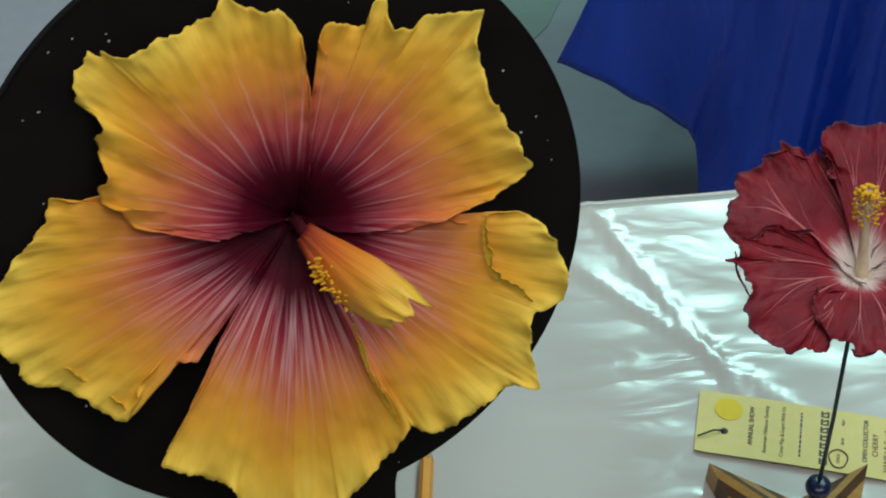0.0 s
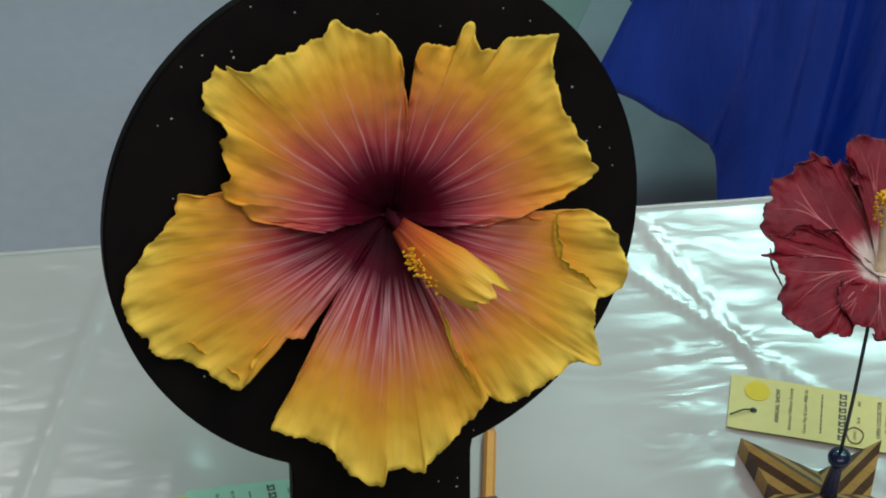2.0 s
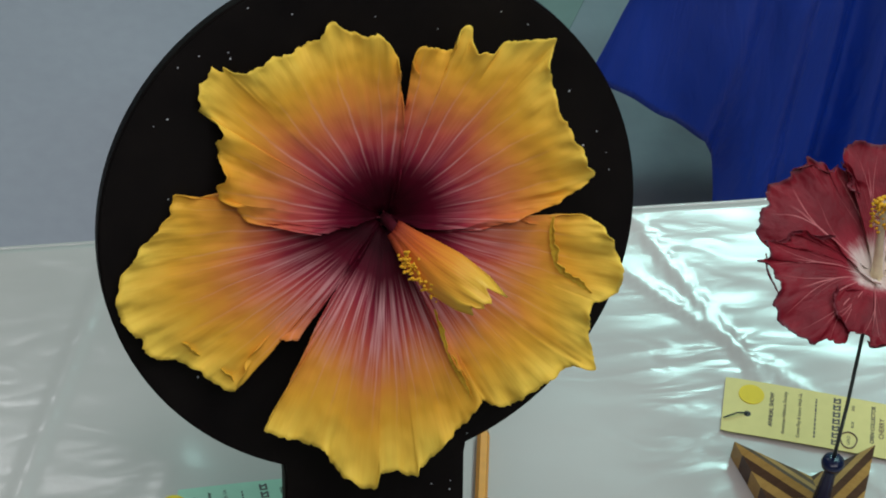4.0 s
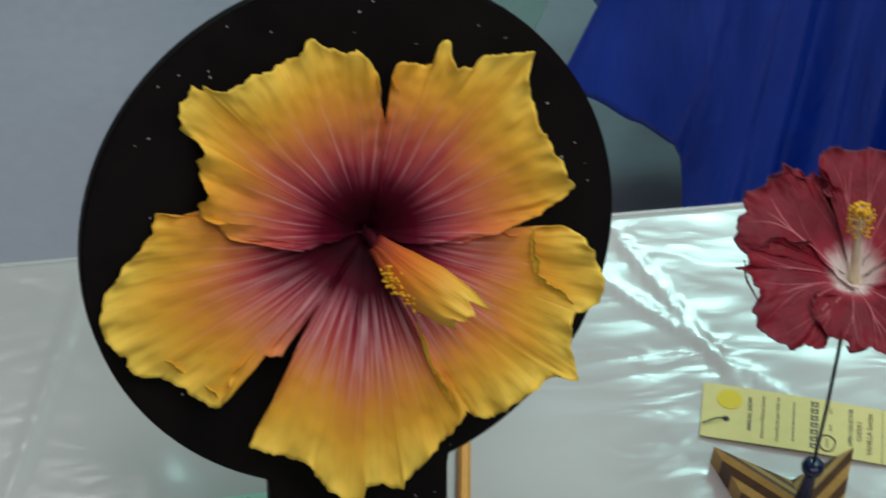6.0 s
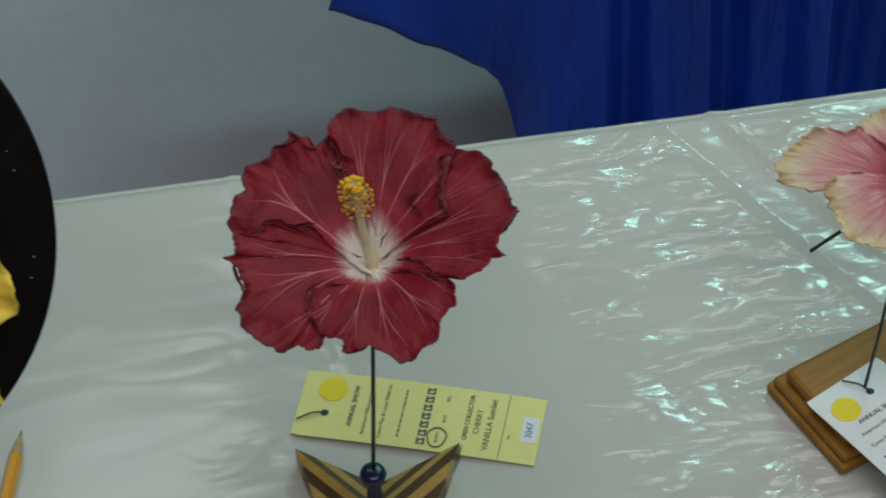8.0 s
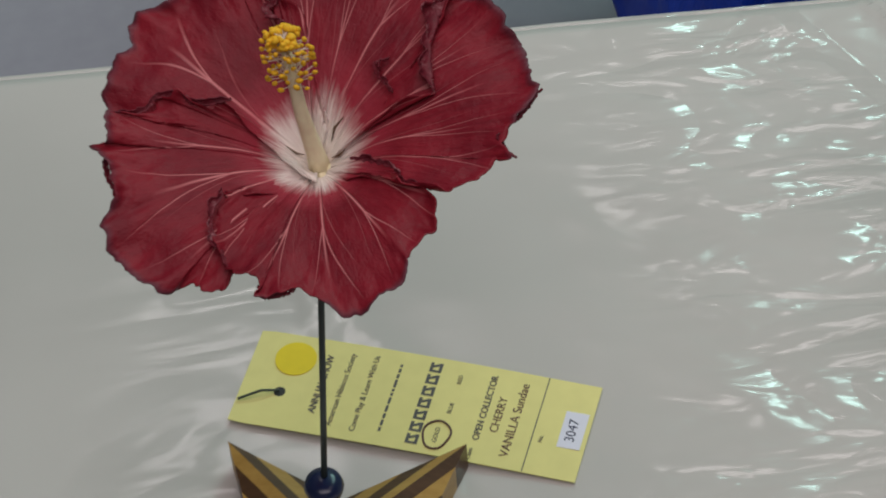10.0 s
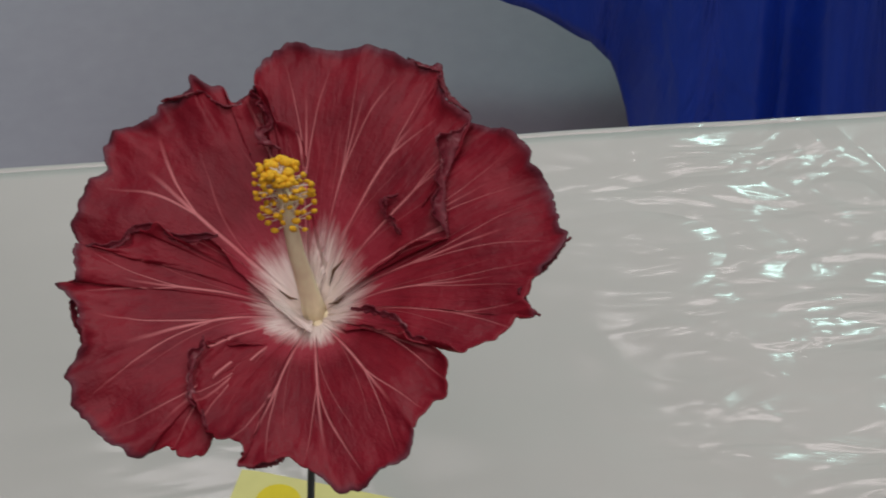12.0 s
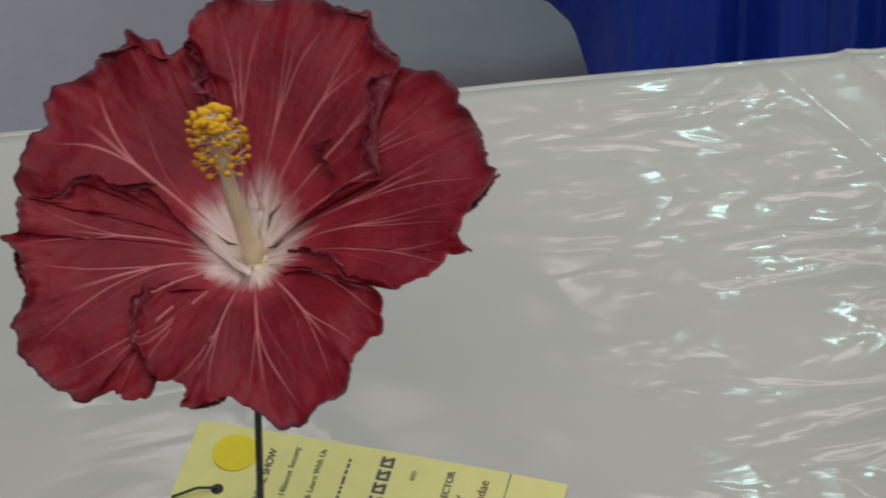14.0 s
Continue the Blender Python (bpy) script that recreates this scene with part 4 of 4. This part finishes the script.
    # dark tubes laid in the throat paint the shade of slits between petals
    for pts in ([(-0.55, 1.6), (-0.50, 1.3), (-0.38, 0.95)], [(0.48, 0.65), (0.60, 1.0), (1.15, 1.4)], [(-0.9, 0.42), (-0.6, 0.28), (-0.40, 0.30)], [(0.48, 0.20), (0.75, 0.18), (1.0, 0.32)]):
        part("throat_seam_shade", tube([(x / 100, y / 100, (-1.4 * max(0.0, 1 - math.hypot(x, y) / 5.6) ** 1.5 - 0.7 * math.exp(-((math.hypot(x, y) / 1.4) ** 2)) + 0.15) / 100) for x, y in pts], 0.00035, 6, None, [0.0001, 0.00042, 0.0001]), SEAM_SHADE, F, "dark strand painting the shade between the petal bases", True)
    part("column", tube([(0.0008, 0.0, -0.0205), (0.0004, 0.002, -0.014), (-0.0010, 0.008, 0.004), (-0.0015, 0.0150, 0.0200), (-0.0016, 0.0185, 0.0290)], 0.003, 16, None, [0.0037, 0.0029, 0.0022, 0.0018, 0.0014]), COLUMN, F, "cream staminal column", True)
    anthers(F, (-0.0010, 0.0095, 0.008), (-0.0016, 0.0185, 0.0290), 84, 0.0066, 0.00088, 3, 0.25)
    anthers(F, (-0.0015, 0.0150, 0.0200), (-0.0016, 0.0190, 0.0305), 46, 0.0042, 0.00120, 5, 0.75)
    cup = lathe([(0.0048, -0.0215), (0.0044, -0.0203), (0.0036, -0.0191), (0.0028, -0.0181), (0.0018, -0.0177)], 30)
    for v in cup.verts:
        a = math.atan2(v.co.y, v.co.x)
        k = 1 + 0.16 * math.cos(5 * a + 0.6)
        v.co.x, v.co.y = v.co.x * k + 0.0012, v.co.y * k
    part("throat", cup, COLUMN, F, "cream five-lobed throat", True)


crimson_hibiscus()
SC = Vector((-0.0220, -0.0190, TOP))


def star_stand():
    """Five raised arms of laminated light and dark strips, as a low faceted star."""
    S = thing("star_stand", Matrix.Translation(SC) @ pose(0, 0, 0, 0, 0, -7.7) @ Matrix.Diagonal((1, 0.86, 1, 1)), "star-shaped stand of laminated light and dark lacquered wood strips", "display stand", "display stands")
    R, r, edge, mid = 0.0725, 0.0300, 0.0125, 0.024
    for k in range(5):
        a = math.radians(270 + 72 * k)
        tip = Vector((R * math.cos(a), R * math.sin(a)))
        for side in (1, -1):
            b = a + side * math.radians(36)
            inner = Vector((r * math.cos(b), r * math.sin(b)))
            # bands parallel to the ridge from the centre to the tip
            cuts = [0.0, 0.24, 0.52, 0.80, 1.0]
            for n_, (c0, c1) in enumerate(zip(cuts, cuts[1:])):
                bm = bmesh.new()
                tops, lows = [], []
                for f, c in ((0.0, c0), (1.0, c0), (1.0, c1), (0.0, c1)):
                    # at the tip all bands run out on the arm's outer edge
                    if f == 0.0:
                        p = Vector((0, 0)).lerp(inner, c)
                        z = mid + (edge - mid) * c
                    else:
                        p = tip.lerp(inner, c * 0.995)
                        z = edge + 0.001 * (1 - c)
                    tops.append((p.x, p.y, z))
                    lows.append((p.x, p.y, 0.0))
                vt, vl = [bm.verts.new(q) for q in tops], [bm.verts.new(q) for q in lows]
                bm.faces.new(vt)
                bm.faces.new(vl[::-1])
                for i in range(4):
                    j = (i + 1) % 4
                    bm.faces.new((vl[i], vl[j], vt[j], vt[i]))
                bmesh.ops.remove_doubles(bm, verts=bm.verts, dist=1e-5)
                bmesh.ops.recalc_face_normals(bm, faces=bm.faces)
                light = (n_ % 2 == 0) if side == 1 else (n_ % 2 == 1)
                part("wood_strip", bm, STRIP_LIGHT if light else STRIP_DARK, S)
    return S


def pin_handle():
    H = thing("wire_holder", Matrix.Translation(SC + Vector((0.0, 0, 0.0235))), "navy blue plastic peg with a round head holding a wire", "wire holder", "wire holders")
    part("peg", lathe([(0.0052, 0), (0.0050, 0.004), (0.0040, 0.016), (0.0034, 0.024), (0.0030, 0.028)]), NAVY, H, "", True)
    part("head", lathe([(0.0028, 0.028), (0.0062, 0.0295), (0.0068, 0.032), (0.0060, 0.0345), (0.003, 0.0355)]), NAVY, H, "", True)
    foot, top_ = Vector((0, 0, 0.030)), RM @ Vector((0, 0, -0.0215)) - (SC + Vector((0, 0, 0.0235)))
    part("wire", tube([foot, foot.lerp(top_, 0.35) + Vector((0, -0.002, 0)), foot.lerp(top_, 0.7) + Vector((0, -0.0015, 0)), top_], 0.0011, 10), WIRE, H, "thin dark wire stem", True)


star_stand()
pin_handle()


# ---- entry tags ----
def bars(parent, u, w, rows_, z, mat, seed, thick=0.0009):
    """Unreadable print: a broken line of short bars across the tag at u."""
    rng = random.Random(seed)
    y = -w / 2
    bm = bmesh.new()
    while y < w / 2:
        step = rng.uniform(0.0012, 0.0042)
        box(u - thick / 2, u + thick / 2, y, min(y + step, w / 2), z, z + 0.00005, 0, bm)
        y += step + 0.0007
    part("print_line", bm, mat, parent)


def entry_tag(m, mat, label, L=0.130, W=0.0440, full=True, bend=0.0, dot=0.0105, hole=-0.0055):
    """A long card: x along it, y across it. Print runs across."""
    T = thing("entry_tag", m, label, "tag", "entry tags")
    bm = bmesh.new()
    n = 26
    cols = []
    for i in range(n + 1):
        x = L * i / n
        z = 0.0008 + bend * (x / L) ** 3 + 0.0012 * math.sin(x / L * 3.1)
        cut = 0.0006 if i == 0 else 0.0
        cols.append([bm.verts.new((x, y, zz)) for y, zz in ((-W / 2 + cut, z), (W / 2 - cut, z), (W / 2 - cut, z + 0.0003), (-W / 2 + cut, z + 0.0003))])
    for a, b in zip(cols, cols[1:]):
        for k in range(4):
            bm.faces.new((a[k], a[(k + 1) % 4], b[(k + 1) % 4], b[k]))
    bm.faces.new(cols[0][::-1]), bm.faces.new(cols[-1])
    bmesh.ops.recalc_face_normals(bm, faces=bm.faces)
    part("card", bm, mat, T)

    def z(u):
        return 0.0012 + bend * u**3 + 0.0012 * math.sin(u * 3.1)

    part("sticker_dot", disc(0.0165, dot, 0.0078, 0.0078, z(0.06), z(0.24), 28), DOT, T, "round bright yellow sticker")
    part("punched_hole", disc(0.0150, hole, 0.0022, 0.0022, z(0.1), z(0.1) + 0.00006, 18), DARK, T, "small dark punched hole")
    part("string", tube([(0.0150, hole, z(0.1) + 0.0008), (0.009, hole - 0.0025, z(0.1) + 0.0022), (0.001, hole - 0.007, z(0.0) + 0.0010)], 0.0005, 6), WIRE, T, "dark wire loop")

    def words(text, u, y, size, ink=INK, bold=0.0):
        lettering(text, size, pose(u * L, y, z(u) + 0.00012, 0, 0, 90), ink, T, bold)

    words("ANNUAL SHOW", 0.225, 0.001, 0.0037, INK, 0.00006)
    words("American Hibiscus Society", 0.285, 0.0, 0.0032)
    words("Come Play & Learn With Us", 0.355, 0.0, 0.0031)
    bars(T, 0.43 * L, W * 0.72, 0, z(0.43), INK, 3, 0.0010)
    if not full:
        return T
    for k in range(7):
        y = -0.0165 + 0.0056 * k
        x0, z0 = 0.510 * L, z(0.52)
        st = box(x0, x0 + 0.0012, y - 0.0022, y + 0.0022, z0, z0 + 0.00006)
        box(x0 + 0.0034, x0 + 0.0046, y - 0.0022, y + 0.0022, z0, z0 + 0.00006, 0, st)
        box(x0 + 0.0012, x0 + 0.0034, y - 0.0022, y - 0.0012, z0, z0 + 0.00006, 0, st)
        slab([(x0 + 0.0012, y - 0.0002), (x0 + 0.0034, y + 0.0008), (x0 + 0.0034, y + 0.0021), (x0 + 0.0012, y + 0.0010)], z0, z0 + 0.00006, st)
        part("stamp", st, INK, T, "small dark figured stamp")
    words("GOLD", 0.590, -0.0130, 0.0025)
    words("BLUE", 0.605, 0.0, 0.0023)
    words("RED", 0.605, 0.0135, 0.0023)
    ring = [(0.590 * L + (0.0050 + 0.0004 * math.sin(3 * a)) * math.cos(a), -0.0130 + 0.0064 * math.sin(a), z(0.6) + 0.0003) for a in [2 * math.pi * k / 28 for k in range(29)]]
    part("pen_ring", tube(ring, 0.00042, 5), PEN, T, "hand-drawn pen ring")
    words("Class", 0.695, -0.0185, 0.0024)
    words("OPEN COLLECTOR", 0.700, 0.003, 0.0035, INK, 0.00006)
    words("CHERRY", 0.742, 0.001, 0.0044, PEN)
    words("VANILLA Sundae", 0.790, 0.0, 0.0048, PEN)
    part("perforation", box(0.848 * L, 0.848 * L + 0.0004, -W / 2 + 0.0003, W / 2 - 0.0003, z(0.85), z(0.85) + 0.00007), INK, T, "thin printed dividing line")
    words("No.", 0.875, -0.006, 0.0022)
    part("number_sticker", box(0.922 * L, 0.922 * L + 0.0085, -0.008, 0.0085, z(0.95), z(0.95) + 0.0001), STICKER, T, "pale lilac number sticker")
    words("3047", 0.953, 0.0, 0.0052, NAVY)
    return T


tag_dir = Vector((0.776 + 0.450, 0.521 - 0.955)).normalized()
ang = math.degrees(math.atan2(tag_dir.y, tag_dir.x))
mid_left = (Vector((-0.0450, 0.0955)) + Vector((-0.0597, 0.0540))) / 2
entry_tag(pose(mid_left.x + 0.001, mid_left.y + 0.002, TOP + 0.0005, 0, 0, ang), CARD_YELLOW, "yellow printed entry tag with sticker dot beside star stand")
entry_tag(pose(-0.405, 0.0215, TOP + 0.0005, 0, 0, 1.5), CARD_GREEN, "mint green printed entry tag with a yellow sticker dot", 0.13, 0.0440, True)


# ---- pencil ----
def pencil():
    a, b = Vector((-0.1985, 0.0815, TOP + 0.0042)), Vector((-0.2250, -0.0300, TOP + 0.0042))
    way = (b - a).normalized()
    m = Matrix.Translation(a) @ way.to_track_quat("Z", "Y").to_matrix().to_4x4()
    P = thing("pencil", m, "sharpened orange-yellow wooden pencil lying on the plastic", "pencil")
    hexa = lathe([(0.0037, 0.017), (0.0037, 0.165)], 6)
    part("shaft", hexa, PENCIL_PAINT, P)
    part("sharpened_end", lathe([(0.0009, 0.0035), (0.0036, 0.0172)], 12), PENCIL_WOOD, P, "bare wood cone")
    part("lead", lathe([(0.0002, 0.0), (0.0009, 0.0036)], 10), GRAPHITE, P)
    part("ferrule", lathe([(0.0038, 0.165), (0.0038, 0.178)], 16), STEEL, P)
    part("eraser", lathe([(0.0035, 0.178), (0.0035, 0.187), (0.0025, 0.189)], 16), PINK, P)


pencil()


# ---- certificate at the front ----
def certificate():
    C = thing("certificate", pose(0.1600, -0.0475, TOP + 0.0012, 0, 0, 9.5), "white printed winners certificate with a small flower picture", "paper sheet")
    part("sheet", box(-0.250, 0.006, -0.150, 0.0, 0.0, 0.0004), CARD_WHITE, C)
    z = 0.0006
    bm = bmesh.new()
    rng = random.Random(8)
    x = -0.185
    while x < -0.022:
        w = rng.uniform(0.003, 0.013)
        box(x, min(x + w, -0.02), -0.0128, -0.0098, z, z + 0.00005, 0, bm)
        x += w + 0.0018
    part("print_line", bm, GREY_PRINT, C)
    lettering("WINNERS", 0.010, pose(-0.050, -0.030, z), GREY_PRINT, C)
    for k in range(5):
        a = 2 * math.pi * k / 5 + 0.3
        part("printed_petal", disc(-0.008 + 0.0052 * math.cos(a), -0.014 + 0.0062 * math.sin(a), 0.0044, 0.0048, z + 0.00006 * k, z + 0.00006 * k + 0.00005, 18), (PRINT_ORANGE, PRINT_YELLOW)[k % 2], C, "printed flower petal")
    part("printed_centre", disc(-0.008, -0.014, 0.0028, 0.0030, z + 0.0004, z + 0.00045, 16), MAROON, C, "printed dark flower centre")


GREY_PRINT = speckled("grey_print", (0.24, 0.24, 0.28), 0.7, 300, 0.15)
PRINT_ORANGE = speckled("printed_red_orange", (0.50, 0.10, 0.03), 0.6, 400, 0.4)
PRINT_YELLOW = speckled("printed_yellow", (0.66, 0.34, 0.05), 0.6, 400, 0.4)
certificate()
folder = tagged(obj("grey_folder", slab([(0.178, -0.0850), (0.245, -0.0590), (0.300, -0.190), (0.205, -0.200)], TOP + 0.0015, TOP + 0.0045), GREY_BOARD), "plain dark grey card folder lying on the plastic", "folder")


# ---- pink hibiscus on its oak plaque ----
PM = plane_pose((0.2640, 0.0550, 0.8860), (0.9976, 0.03, 0.0), (0.0, 0.902, 0.431))


def pink_hibiscus():
    F = thing("hibiscus_bloom", PM, "pale pink and cream hibiscus with ruffled edges on a wire", "flower", "hibiscus blooms")
    A = [(-0.6, 1.6), (-1.4, 3.1), (-2.0, 4.1), (-2.8, 3.8), (-3.6, 4.4), (-4.4, 4.3), (-4.9, 3.8), (-5.6, 3.5), (-6.3, 3.0), (-6.6, 2.2), (-6.6, 1.5), (-6.0, 0.4), (-5.3, 0.2), (-4.3, 0.5), (-3.0, 0.9), (-1.4, 0.4)]
    B = [(-1.4, 0.6), (-3.0, 1.0), (-4.1, 0.6), (-4.4, -0.4), (-4.3, -1.4), (-3.9, -2.6), (-3.2, -3.1), (-2.3, -3.4), (-1.2, -3.5), (-0.2, -3.2), (0.3, -2.2), (0.3, -1.0)]
    C = [(0.0, -1.0), (0.2, -2.4), (0.9, -3.6), (2.2, -4.1), (3.6, -3.6), (4.6, -2.4), (4.4, -1.2), (3.0, -0.3), (1.5, 0.0)]
    D = [(1.4, -0.2), (3.2, -0.6), (5.0, -0.4), (6.0, 0.9), (6.1, 2.4), (5.0, 3.5), (3.4, 3.2), (1.4, 1.5)]
    E = [(1.3, 1.2), (2.8, 3.0), (2.9, 4.4), (1.8, 5.2), (0.4, 5.3), (-1.0, 5.0), (-2.0, 4.0), (-1.4, 2.8), (-0.6, 1.4)]
    for seed, (rim, level) in enumerate(((B, 0.3), (C, 0.15), (D, 0.0), (E, -0.2), (A, -0.1)), 41):
        rim = [(x, y if y < 1 else 1 + 0.72 * (y - 1)) for x, y in rim]
        petal(F, rim, PINK, seed, level, 0.9, 7.0, 0.7, 0.09, 0.03, -0.3, 0.4)
    part("column", tube([(0, 0, -0.008), (0.001, 0.002, 0.010), (0.003, 0.006, 0.026)], 0.003, 12, None, [0.004, 0.003, 0.002]), COLUMN, F, "cream staminal column", True)
    anthers(F, (0.001, 0.002, 0.010), (0.003, 0.006, 0.026), 70, 0.005, 0.0011, 13, 0.4)


def oak_plaque():
    O = thing("oak_plaque", Matrix.Translation((0.2190, -0.0215, TOP)) @ pose(0, 0, 0, 0, 0, 22.4), "amber oak plaque base with moulded edge", "display stand", "display stands")
    # three stacked mouldings, each rounded
    part("foot_moulding", box(0, 0.105, 0, 0.0680, 0.0, 0.0065, 0.002), OAK, O)
    part("cove_moulding", box(0.0022, 0.1028, 0.0022, 0.0658, 0.0066, 0.0120, 0.002), OAK, O)
    part("top_board", box(0.0065, 0.0985, 0.0065, 0.0615, 0.0121, 0.0205, 0.003), OAK, O)


def wire_stem():
    W = thing("bloom_holder", pose(0.2395, 0.0180, TOP + 0.0205), "dark green coated wire holding the pink bloom", "wire holder", "wire holders")
    top_ = PM.translation - Vector((0.2395, 0.0180, TOP + 0.0205)) + Vector((-0.004, -0.010, -0.018))
    part("wire", tube([(0, 0, 0), 0.33 * top_ + Vector((0.0006, 0, 0)), 0.67 * top_ + Vector((0.0004, 0, 0)), top_], 0.0009, 10), WIRE, W, "", True)
    s = Vector((0.2166, 0.0602, 0.8355)) - Vector((0.2395, 0.0180, TOP + 0.0205))
    part("wire_end", tube([s, s + Vector((0.020, 0.003, 0.012)), s + Vector((0.040, 0.000, 0.035))], 0.0010, 10), WIRE, W, "cut end of the wire", True)


pink_hibiscus()
oak_plaque()
wire_stem()
entry_tag(Matrix.Translation((0.2290, 0.0245, TOP + 0.0206)) @ pose(0, 0, 0, 0, 0, -62), CARD_WHITE, "white printed entry tag with a yellow sticker dot", 0.12, 0.050, False, 0.0, -0.012, 0.006)
